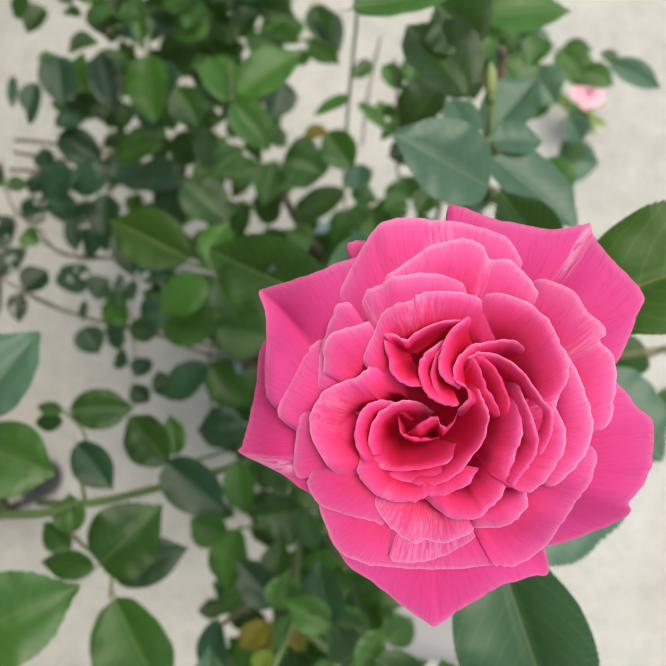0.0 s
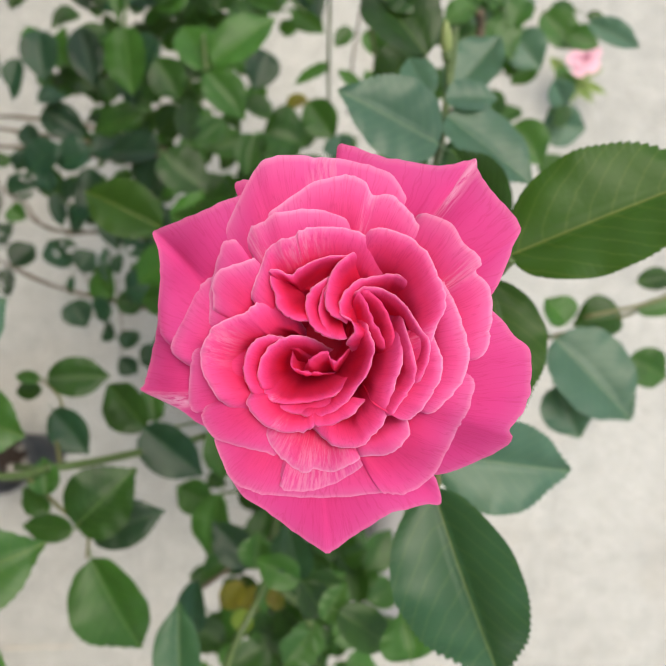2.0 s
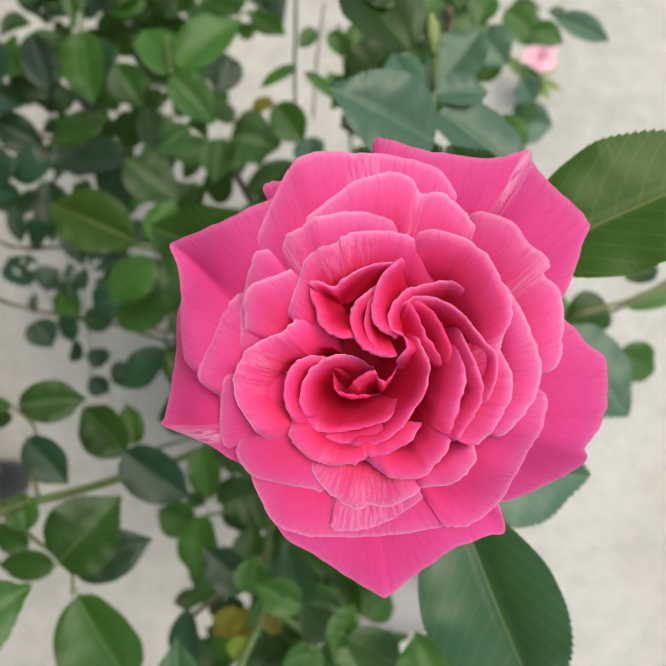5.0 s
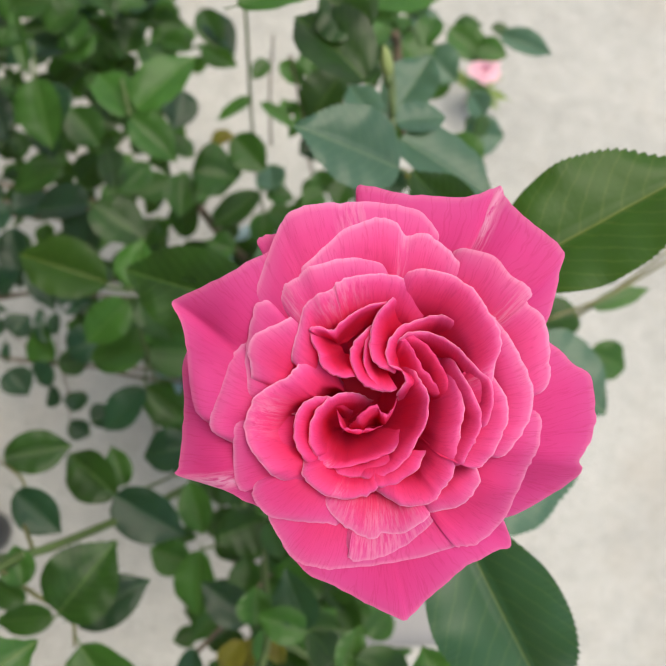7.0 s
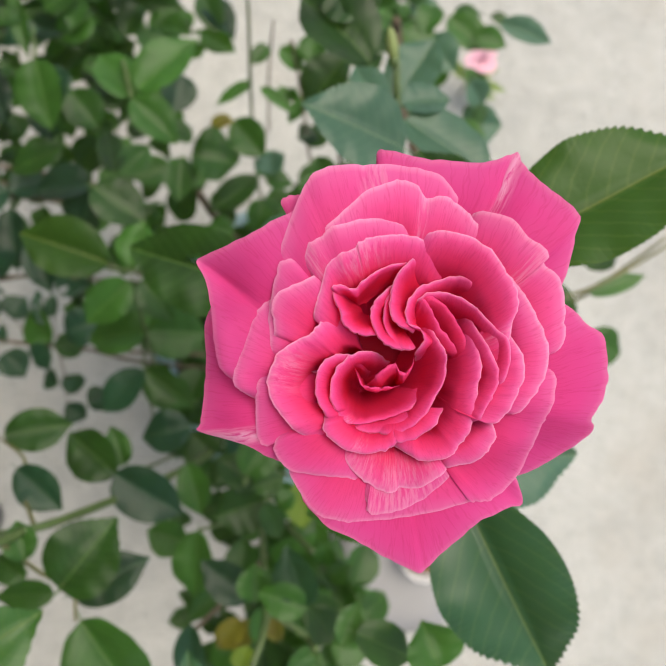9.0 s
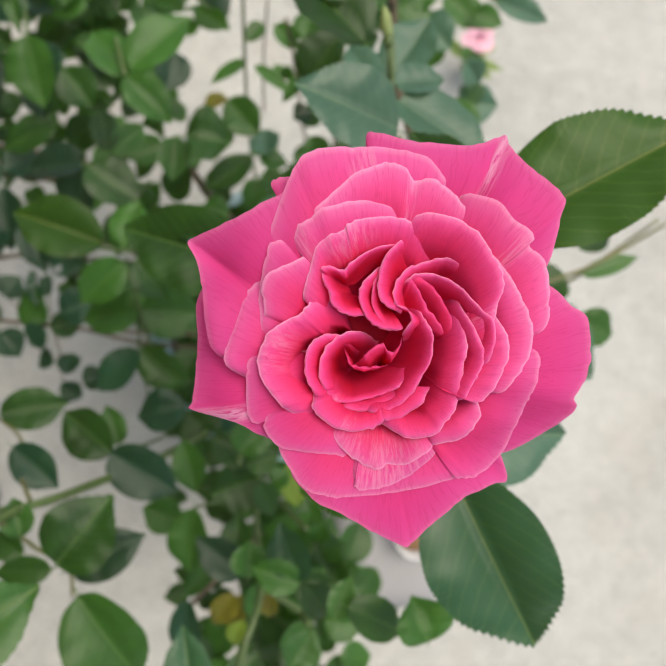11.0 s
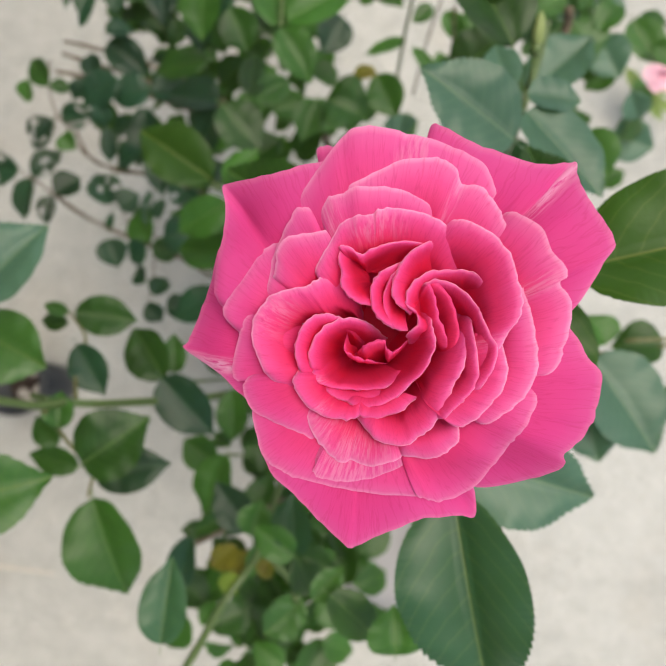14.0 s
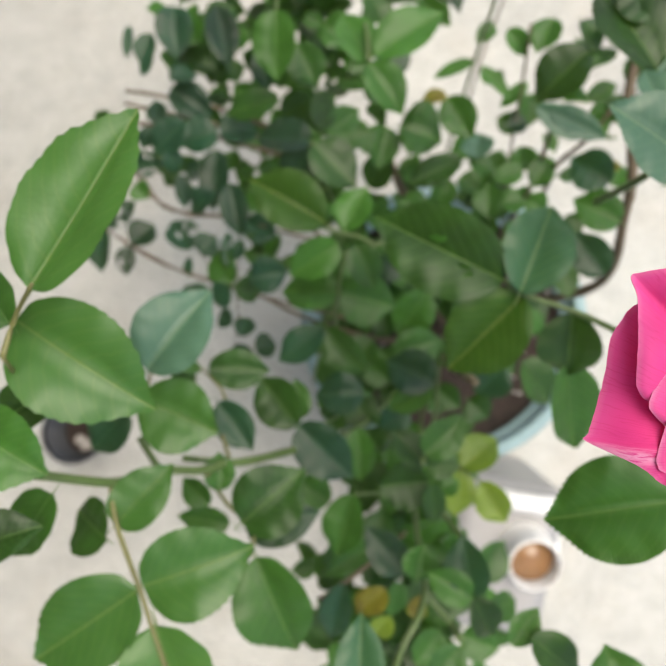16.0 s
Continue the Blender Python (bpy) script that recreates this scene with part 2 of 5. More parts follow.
MURKY = plain("murky_brown_water", (0.24, 0.13, 0.06), 0.08, 40.0, 0.25, depth=0.0002)
PEBBLE = plain("pebble", (0.36, 0.35, 0.33), 0.85, 300.0, 0.4)
PLASTER = plain("cream_plaster", (0.42, 0.39, 0.33), 0.9, 30.0, 0.15)
STRAW = plain("bleached_straw", (0.66, 0.62, 0.52), 0.8, 300.0, 0.2)
BLUSH = plain("blush_pink_petal", (0.88, 0.52, 0.63), 0.6, 120.0, 0.2)
PERLITE = plain("perlite_grain", (0.80, 0.79, 0.76), 0.9, 300.0, 0.1)

# ---- builders ----
WORLD = {}


def mesh_of(bm, name, mat, smooth=True):
    me = bpy.data.meshes.new(name)
    bm.normal_update()
    bm.to_mesh(me)
    bm.free()
    if smooth:
        me.polygons.foreach_set("use_smooth", [True] * len(me.polygons))
    me.materials.append(mat)
    return me


def place(ob, m, parent=None):
    """Stands ob at the pose m of the world, under parent if there is one."""
    WORLD[ob.name] = m
    if parent is not None:
        ob.parent = parent
        m = WORLD[parent.name].inverted() @ m
    ob.matrix_basis = m
    return ob


def part(name, bm, mat, parent, label="", m=None, smooth=True):
    ob = new(name, bm if isinstance(bm, bpy.types.Mesh) else mesh_of(bm, name, mat, smooth))
    place(ob, m if m is not None else WORLD[parent.name], parent)
    return tagged(ob, label)


def thing(name, m, label, category, group="", kind=""):
    return tagged(place(new(name), m), label, category, group, kind)


def spline(points, per):
    """A smooth curve through the points, with `per` steps between two of them."""
    p = [Vector(q) for q in points]
    p = [2 * p[0] - p[1]] + p + [2 * p[-1] - p[-2]]
    out = []
    for i in range(1, len(p) - 2):
        a, b, c, d = p[i - 1:i + 3]
        for k in range(per):
            t = k / per
            out.append(0.5 * (2 * b + (c - a) * t + (2 * a - 5 * b + 4 * c - d) * t * t + (3 * b - 3 * c + d - a) * t ** 3))
    return out + [p[-2]]


def tube(points, r0, r1, sides=8, per=5, knobs=0.0):
    """A tapered cane along a smooth curve, with swollen nodes."""
    line = spline(points, per)
    bm = bmesh.new()
    rings, ref = [], Vector((0.31, 0.87, 0.13)).normalized()
    for i, c in enumerate(line):
        t = (line[min(i + 1, len(line) - 1)] - line[max(i - 1, 0)]).normalized()
        x = t.cross(ref).normalized()
        y = t.cross(x)
        k = i / (len(line) - 1)
        r = r0 + (r1 - r0) * k
        r *= 1 + knobs * (0.35 * (i % 5 == 0) + 0.12 * noise.noise(c * 60))
        rings.append([bm.verts.new(c + r * (math.cos(a) * x + math.sin(a) * y)) for a in [2 * math.pi * j / sides for j in range(sides)]])
    for a, b in zip(rings, rings[1:]):
        for j in range(sides):
            bm.faces.new((a[j], a[(j + 1) % sides], b[(j + 1) % sides], b[j]))
    bm.faces.new(rings[0][::-1])
    bm.faces.new(rings[-1])
    return bm


def lathe(profile, steps=48, wobble=0.0):
    """A body of revolution from (radius, height) pairs."""
    bm = bmesh.new()
    rows = []
    for r, z in profile:
        if r < 1e-6:
            rows.append([bm.verts.new((0, 0, z))])
            continue
        rows.append([bm.verts.new((r * (1 + wobble * math.sin(3 * a + 1)) * math.cos(a), r * math.sin(a), z)) for a in [2 * math.pi * j / steps for j in range(steps)]])
    for a, b in zip(rows, rows[1:]):
        for j in range(steps):
            k = (j + 1) % steps
            if len(a) == 1:
                bm.faces.new((a[0], b[k], b[j]))
            elif len(b) == 1:
                bm.faces.new((a[j], a[k], b[0]))
            else:
                bm.faces.new((a[j], a[k], b[k], b[j]))
    bmesh.ops.recalc_face_normals(bm, faces=bm.faces)
    return bm


def grains(spots, seed):
    """Small uneven stones: (x, y, z, radius) each, as one mesh."""
    rnd = random.Random(seed)
    verts, faces = [], []
    base = bmesh.new()
    bmesh.ops.create_icosphere(base, subdivisions=1, radius=1)
    bv = [v.co.copy() for v in base.verts]
    bf = [[v.index for v in f.verts] for f in base.faces]
    base.free()
    for x, y, z, r in spots:
        turn = Euler((rnd.uniform(0, 6), rnd.uniform(0, 6), rnd.uniform(0, 6))).to_matrix()
        sx, sy, sz = rnd.uniform(0.7, 1.3), rnd.uniform(0.6, 1.1), rnd.uniform(0.5, 0.9)
        o = len(verts)
        verts += [Vector((x, y, z)) + r * (turn @ Vector((v.x * sx, v.y * sy, v.z * sz))) * rnd.uniform(0.85, 1.1) for v in bv]
        faces += [[o + i for i in f] for f in bf]
    me = bpy.data.meshes.new("grains")
    me.from_pydata([tuple(v) for v in verts], [], faces)
    return me


def half_width(y, full):
    """Half the leaf's width at y along it: blunt at the stalk, drawn out at the tip."""
    return 0.5 * (math.sin(math.pi * min(1, max(0, y)) ** full) ** (0.56 + 0.34 * max(0, y - 0.55) / 0.45)) * (1 - 0.25 * max(0, y - 0.75) / 0.25)


def leaf_mesh(name, mat, along, across, teeth, fold, droop, full, seed, eaten=0):
    rnd = random.Random(seed)
    bm = bmesh.new()
    ph = rnd.uniform(0, 6)
    uv, flat = bm.loops.layers.uv.new("UVMap"), {}
    rows = []
    for i in range(along + 1):
        y = i / along
        w = half_width(y, full)
        tooth = 0.0
        if 0.08 < y < 0.985:
            s = (y * teeth) % 1.0
            tooth = 0.022 * (s - 0.35)
        row = []
        for j in range(-across, across + 1):
            u = j / across
            edge = abs(u) == 1
            x = math.copysign(w + (tooth if edge else 0), u) * abs(u) if j else 0.0
            yy = y + (0.012 if edge and tooth > 0 else 0)
            z = fold * abs(x) * (1 - 0.5 * abs(u)) * 2 - droop * (y - 0.25) ** 2 + 0.03 * math.sin(9 * y + ph + 2 * u) * abs(u) + 0.012 * math.sin(26 * y + 3 * abs(u)) * abs(u)
            v = bm.verts.new((x, yy, z))
            flat[v] = (x, yy)
            row.append(v)
        rows.append(row)
    for a, b in zip(rows, rows[1:]):
        for j in range(2 * across):
            f = bm.faces.new((a[j], a[j + 1], b[j + 1], b[j]))
            for loop in f.loops:
                loop[uv].uv = flat[loop.vert]
    # holes that insects chewed between the veins
    bites = [(rnd.uniform(-0.34, 0.34), rnd.uniform(0.2, 0.9), rnd.uniform(0.03, 0.09)) for _ in range(eaten)]
    gone = []
    for f in bm.faces:
        x, y = [sum(flat[v][k] for v in f.verts) / 4 for k in (0, 1)]
        if abs(x) > 0.03 and any((x - a) ** 2 + (y - b) ** 2 < (r * (1 + 0.5 * math.sin(40 * x + 31 * y))) ** 2 for a, b, r in bites):
            gone.append(f)
    bmesh.ops.delete(bm, geom=gone, context="FACES")
    # stalk and raised midrib underneath
    st = []
    for y, r in ((-0.13, 0.013), (0.0, 0.015), (0.3, 0.010), (0.9, 0.004)):
        z = -droop * (y - 0.25) ** 2
        st.append([bm.verts.new((r * math.cos(a), y, z - r - 0.004 + r * math.sin(a))) for a in (math.pi / 2, math.pi * 7 / 6, math.pi * 11 / 6)])
    for a, b in zip(st, st[1:]):
        for j in range(3):
            bm.faces.new((a[j], a[(j + 1) % 3], b[(j + 1) % 3], b[j]))
    bmesh.ops.remove_doubles(bm, verts=bm.verts, dist=1e-5)
    return mesh_of(bm, name, mat)


SHAPES = ((0.40, 0.20, 0.80), (0.50, 0.34, 0.86), (0.30, 0.10, 0.78), (0.44, -0.08, 0.92))
FOLDED = ((0.46, 0.16, 0.80), (0.56, 0.26, 0.86), (0.40, 0.08, 0.78))
LEAVES = {
    kind: [leaf_mesh("leaf", mat, n, c, t, f, d, full, 10 * k + s) for s, (f, d, full) in enumerate(shapes)]
    for k, (kind, mat, n, c, t, shapes) in enumerate((("mature", LEAF, 28, 3, 14, SHAPES), ("young", YOUNG, 28, 3, 14, SHAPES), ("lime", LIME, 28, 3, 14, SHAPES), ("yellow", YELLOW, 24, 3, 12, SHAPES), ("fine", LEAF, 120, 6, 30, FOLDED), ("deep", DEEP, 120, 6, 30, FOLDED), ("cool", COOL, 120, 6, 30, FOLDED), ("dark", DARK, 28, 3, 14, SHAPES), ("pale", PALE, 24, 3, 12, SHAPES), ("blue", SKY_SHEEN, 90, 5, 24, SHAPES), ("inner", LEAF, 12, 2, 6, SHAPES)))
}
LEAVES["eaten"] = [leaf_mesh("leaf", DARK, 60, 14, 16, f, d, full, 300 + k, 7) for k, (f, d, full) in enumerate(SHAPES)]
LEAVES["bitten"] = [leaf_mesh("leaf", LEAF, 90, 18, 24, 0.4, 0.15, 0.8, 320, 2)]
GROW = random.Random(21)


def leaf(bush, base, tip, width, kind="mature", roll=None):
    """One leaflet from its stalk to its tip."""
    a, b = Vector(base), Vector(tip)
    y = (b - a)
    length = y.length
    y.normalize()
    side = y.cross(Vector((0, 0, 1))).normalized()
    up = side.cross(y)
    tilt = radians(GROW.uniform(-22, 22) if roll is None else roll)
    up = math.cos(tilt) * up + math.sin(tilt) * side
    x = y.cross(up)
    m = Matrix((x * width * 1.08, y * length, up * width)).transposed().to_4x4()
    m.translation = a
    return part("leaf", GROW.choice(LEAVES[kind]), None, bush, {"blue": "leaflet coloured blue-green with sky sheen", "eaten": "dark leaflet full of insect holes", "bitten": "large leaflet with a chewed hole", "deep": "large deep green leaflet", "cool": "large leaflet coloured blue-green with sky sheen", "pale": "pale green young leaflet", "young": "fresh green young leaflet", "lime": "yellow-green young leaflet", "yellow": "yellowed leaflet with brown spots"}.get(kind, ""), m)


def thicket(bush, lobes, seed):
    """The crowded small leaves inside the bush, past counting, as one mesh: (x, y, z, spread, height, leaves) a lobe."""
    rnd = random.Random(seed)
    src = LEAVES["inner"]
    bits = []
    for me in src:
        co = np.empty(len(me.vertices) * 3)
        me.vertices.foreach_get("co", co)
        uvs = np.empty(len(me.loops) * 2)
        me.uv_layers[0].data.foreach_get("uv", uvs)
        bits.append((co.reshape(-1, 3), [list(p.vertices) for p in me.polygons], uvs.reshape(-1, 2)))
    verts, faces, uv = [], [], []
    o, count = np.array(WORLD[bush.name].translation), 0
    for x, y, z, spread, tall, many in lobes:
        for _ in range(many):
            a, d = rnd.uniform(0, 2 * math.pi), spread * math.sqrt(rnd.random())
            c = np.array((x + d * math.cos(a), y + d * math.sin(a), z + rnd.uniform(-tall, tall))) - o
            length = rnd.uniform(0.026, 0.05)
            turn = np.array(Euler((rnd.gauss(0, 0.35), rnd.gauss(0, 0.35), rnd.uniform(0, 6.28))).to_matrix())
            co, fs, u = rnd.choice(bits)
            verts.append((co * np.array((0.78, 1, 0.78)) * length) @ turn.T + c)
            faces += [[count + i for i in f] for f in fs]
            uv.append(u)
            count += len(co)
    me = bpy.data.meshes.new("inner_foliage")
    me.from_pydata(np.concatenate(verts).tolist(), [], faces)
    me.uv_layers.new(name="UVMap").data.foreach_set("uv", np.concatenate(uv).ravel())
    me.polygons.foreach_set("use_smooth", [True] * len(me.polygons))
    me.materials.append(LEAF)
    return tagged(part("inner_foliage", me, None, bush, "crowded small leaves inside the bush"), kind="stuff")


def stem(bush, points, r0, r1, kind):
    """A cane or leaf stalk; radii in millimetres."""
    o = Vector(WORLD[bush.name].translation)
    bm = tube([Vector(p) - o for p in points], r0 / 1000, r1 / 1000, 8, 6, 0.5 if kind in ("brown", "woody") else 0.2)
    return part("stem", bm, STEM[kind], bush, {"green": "smooth green cane", "red": "thin reddish leaf stalk"}.get(kind, "brown woody twig"))


def petal_grid(rim, root, seed, steep=0.0, dome=None, cap=None, steps=5, rows=20):
    """Points of a petal, row by row from its claw to the rim, and how far along it each lies. Outer petals lie on the dome of the flower, under those nearer the heart. Centimetres."""
    line = spline(rim, steps)
    if dome:
        line = [2 * line[0] - line[2], *line, 2 * line[-1] - line[-3]]
    claw, n = Vector(root), len(line) - 1
    pts, along = np.zeros((n + 1, rows + 1, 3)), np.zeros((n + 1, rows + 1))
    for i, p in enumerate(line):
        s = i / n
        edge = min(s, 1 - s)
        foot = Vector((claw.x + 0.12 * (p.x - claw.x), claw.y + 0.12 * (p.y - claw.y), claw.z))
        if dome and steep < 0.7:
            p = p - Vector((p.x - foot.x, p.y - foot.y, 0)) * 0.5 * max(0.0, 1 - edge / 0.07) ** 2
        out = Vector((p.x - claw.x, p.y - claw.y, 0))
        reach = out.length
        out.normalize()
        tuck = max(0.0, 1 - edge / 0.16) ** 2
        lift = p.z - dome(p.x, p.y) if dome else 0.0
        for j in range(rows + 1):
            t = 1 - (1 - j / rows) ** 1.25
            if steep >= 0.7:
                # a softly rolled lip, then a steep wall into the heart
                deep, wide = max(0.4, p.z - foot.z), min(0.36 + 1.97 * (1 - steep), 0.42 * reach)
                drop = (0.7 - 1.27 * (1 - steep)) * wide
                if t > 0.6:
                    w = (1 - t) / 0.4
                    f, g = 1 - w * wide / max(reach, 0.1), 1 - drop * w ** 1.8 / deep
                else:
                    w = 1 - t / 0.6
                    f, g = (1 - wide / max(reach, 0.1)) * (1 - w), 1 - (drop + (deep - drop) * (1 - (1 - w) ** 1.5)) / deep
                z = foot.z + (p.z - foot.z) * g - (min(0.75, 0.36 * (p.z - claw.z)) if steep >= 1 else 0.45) * tuck * t
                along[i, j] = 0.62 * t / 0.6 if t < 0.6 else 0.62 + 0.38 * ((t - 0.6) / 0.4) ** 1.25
            else:
                f, k = t, 0.45
                over = max(f, k)
                x, y = foot.x + (p.x - foot.x) * over, foot.y + (p.y - foot.y) * over
                z = (dome(x, y) if dome else p.z - 0.9 * (1 - over) ** 2) + lift * (over if lift > 0 else 1) - 0.5 * (1 - over) ** 1.3 - 0.25 * tuck
                if cap:
                    z = min(z, cap(x, y) - 0.035)
                if dome:
                    # the heart stays clear of the outer petals
                    z -= 4.0 * max(0.0, 2.3 - math.hypot(x - 0.1, y - 0.2))
                z = max(z, foot.z)
                if f < k:
                    z -= (z - foot.z) * (1 - f / k) ** 0.75
                # reddens inward, so the colour also paints shade under the covering petals
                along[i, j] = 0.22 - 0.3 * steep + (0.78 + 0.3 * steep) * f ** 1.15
            q = Vector((foot.x + (p.x - foot.x) * f, foot.y + (p.y - foot.y) * f, z - 0.05 * max(0.0, (t - 0.9) / 0.1) ** 2))
            q.z += (1.0 if steep >= 1 else 1.4) * t * (0.035 * noise.noise(Vector((s * n * 0.35, t * 2.2, seed * 3.7))) + 0.022 * t * noise.noise(Vector((s * n * 0.5, t, seed * 5.1))))
            q += out * (0.035 * noise.noise(Vector((s * n * 0.6, t * 3, seed * 1.9 + 40))) * t + 0.035 * t * t * noise.noise(Vector((s * n * 0.6, t * 2, seed + 70))))
            pts[i, j] = q
    if dome and steep < 0.7:
        # a limp petal has no sharp pleats
        for _ in range(3):
            z = pts[:, :, 2]
            pts[1:-1, 1:, 2] = 0.5 * z[1:-1, 1:] + 0.25 * (z[:-2, 1:] + z[2:, 1:])
            z = pts[:, :, 2]
            pts[1:-1, 1:-1, 2] = 0.5 * z[1:-1, 1:-1] + 0.25 * (z[1:-1, :-2] + z[1:-1, 2:])
    return pts, along


def petal_mesh(pts, along, steep=0.0, stripe=None, tone=1.0):
    stripe = stripe and (*stripe, 1.0)[:3]
    bm = bmesh.new()
    uv = bm.loops.layers.uv.new("UVMap")
    pale, outer = bm.verts.layers.float.new("pale"), bm.verts.layers.float.new("outer")
    n, rows = pts.shape[0] - 1, pts.shape[1] - 1
    grid, st = [], {}
    for i in range(n + 1):
        s, col = i / n, []
        for j in range(rows + 1):
            v = bm.verts.new(pts[i, j] / 100)
            if stripe:
                t = 1 - (1 - j / rows) ** 1.25
                v[pale] = stripe[2] * max(0.0, 1 - abs(s - stripe[0]) / stripe[1]) ** 0.5 * min(1, max(0, (t - 0.55) / 0.25))
            v[outer] = max(0.0, 1 - 2 * steep)
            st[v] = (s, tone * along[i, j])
            col.append(v)
        grid.append(col)
    for a, b in zip(grid, grid[1:]):
        for j in range(rows):
            f = bm.faces.new((a[j], b[j], b[j + 1], a[j + 1]))
            for loop in f.loops:
                loop[uv].uv = st[loop.vert]
    bmesh.ops.recalc_face_normals(bm, faces=bm.faces)
    if sum(f.normal.z for f in bm.faces) < 0:
        bmesh.ops.reverse_faces(bm, faces=bm.faces)
    for e in bm.edges:
        if len(e.link_faces) == 1:
            e.smooth = False
    return mesh_of(bm, "petal", PETAL)


RIMS = []


def petal(rim, root, steep, stripe=None, tone=1.0):
    """Notes a petal; all are built together, since the outer ones lie under the inner ones."""
    RIMS.append((rim, root, steep, stripe, tone))


def open_rose(bloom):
    """Builds the noted petals from the heart outward, each lying on the dome that the rims describe and under the petals before it."""
    spots = np.array([tuple(v) for rim, *_ in RIMS for v in spline(rim, 3)])
    cell, half = 0.1, 70
    low = np.full((2 * half, 2 * half), 9.0)

    def dome(x, y):
        w = np.exp(-((spots[:, 0] - x) ** 2 + (spots[:, 1] - y) ** 2) / (2 * 0.55 ** 2)) + 1e-9
        return float((w * spots[:, 2]).sum() / w.sum())

    def spread(z):
        """The height under which a petal must stay, easing upward away from those above it."""
        for _ in range(12):
            for axis in (0, 1):
                for step in (1, -1):
                    z = np.minimum(z, np.roll(z, step, axis) + 0.7 * cell)
        return z
    built = []
    for seed in range(len(RIMS) - 1, -1, -1):
        rim, root, steep, stripe, tone = RIMS[seed]
        ease = spread(low)

        def cap(x, y):
            u, v = x / cell + half, y / cell + half
            i, j = min(max(int(u), 0), 2 * half - 2), min(max(int(v), 0), 2 * half - 2)
            a, b = u - i, v - j
            return (ease[i, j] * (1 - a) + ease[i + 1, j] * a) * (1 - b) + (ease[i, j + 1] * (1 - a) + ease[i + 1, j + 1] * a) * b
        pts, along = petal_grid(rim, root, seed, steep, dome, cap)
        built.append((pts, along, steep, stripe, tone))
        for k in np.linspace(0, 1, 5):
            ends = len(pts) // 7
            lip = pts[ends:-ends, 13 if steep >= 0.7 else 9:]
            for m in (lip[:, :-1] * (1 - k) + lip[:, 1:] * k, lip[:-1] * (1 - k) + lip[1:] * k):
                m = m.reshape(-1, 3)
                m = m[(steep >= 0.7) | (np.hypot(m[:, 0] - 0.1, m[:, 1] - 0.2) > 2.3)]
                np.minimum.at(low, (np.clip((m[:, 0] / cell + half).astype(int), 0, 2 * half - 1), np.clip((m[:, 1] / cell + half).astype(int), 0, 2 * half - 1)), m[:, 2])
    for spec in reversed(built):
        ob = part("petal", petal_mesh(*spec), None, bloom)
        th = ob.modifiers.new("thickness", "SOLIDIFY")
        th.thickness, th.offset = 0.0002, -1


# ---- the setting ----
bm = bmesh.new()
bmesh.ops.create_grid(bm, x_segments=40, y_segments=40, size=60)
ground = place(new("ground", mesh_of(bm, "ground", GROUND)), pose(0, 0, 0))
tagged(ground, "pale worn concrete yard with fine grit", "ground", kind="structure")
rnd = random.Random(3)
grit = place(new("loose_grit", grains([(rnd.uniform(-1.3, 1.0), rnd.uniform(-0.9, 1.3), 0.0005, 0.0010 + 0.0034 * rnd.random() ** 4) for _ in range(4200)], 4)), pose(0, 0, 0))
grit.data.materials.append(PEBBLE)
tagged(grit, "fine loose grit scattered over the concrete", "grit", kind="stuff")


def slab(name, size, m, mat, label):
    bm = bmesh.new()
    bmesh.ops.create_cube(bm, size=1)
    bmesh.ops.scale(bm, vec=size, verts=bm.verts)
    bmesh.ops.bevel(bm, geom=bm.edges[:], offset=0.01, segments=2, affect="EDGES")
    return tagged(place(new(name, mesh_of(bm, name, mat, False)), m), label, name.split("_")[0], kind="structure")


# unseen wall and overhead slab, added to block sky and shade the left side
slab("wall_west", (0.2, 8, 2.7), pose(-2.4, 0, 1.35), PLASTER, "plain cream plastered wall, unseen, added to dim the left side")
slab("ceiling", (2.0, 8, 0.12), pose(-1.5, 0, 2.76), PLASTER, "plain overhead slab, unseen, added to block sky on the left")


def plant_pot(m, radius, height, mat, label, kind_of_soil, fill, seed, group=""):
    """A tapered pot with a rolled rim, filled with soil."""
    pot = thing("plant_pot", m, label, "plant pot", group)
    r, h, w = radius, height, radius * 0.035
    part("body", lathe([(0, 0), (r * 0.68, 0), (r * 0.70, 0.004), (r * 0.93, h * 0.93), (r * 0.93 - w, h * 0.93), (r * 0.70 - w, 0.012), (0, 0.012)]), mat, pot)
    part("rim", lathe([(r * 0.925, h * 0.90), (r * 0.985, h * 0.90), (r, h * 0.92), (r, h * 0.985), (r * 0.985, h), (r * 0.925, h), (r * 0.91, h * 0.985), (r * 0.91, h * 0.90), (r * 0.925, h * 0.90)]), mat, pot)
    top = lathe([(0, h * fill), (r * 0.2, h * fill + 0.004), (r * 0.45, h * fill), (r * 0.7, h * fill - 0.003), (r * (0.70 + 0.23 * fill) - w, h * fill - 0.006), (r * 0.6, h * fill - 0.04), (0, h * fill - 0.04)])
    part("soil", top, kind_of_soil, pot, "dark crumbly potting soil")
    return pot


pot_front = plant_pot(pose(0.057, 0.148, 0), 0.222, 0.40, TEAL, "large faded teal plastic pot filled with dark soil", SOIL, 0.88, 1)
pot_small = plant_pot(pose(-0.606, -0.098, 0), 0.059, 0.20, BLACK, "small black nursery pot with dry soil and stones", SOIL, 0.62, 3)
rnd = random.Random(8)
perlite = part("perlite", grains([(0.19 * math.sqrt(rnd.random()) * math.cos(a), 0.19 * math.sqrt(rnd.random()) * math.sin(a), 0.353, rnd.uniform(0.001, 0.003)) for a in [rnd.uniform(0, 6.28) for _ in range(160)]], 5), None, pot_front, "white perlite grains")
perlite.data.materials.append(PERLITE)
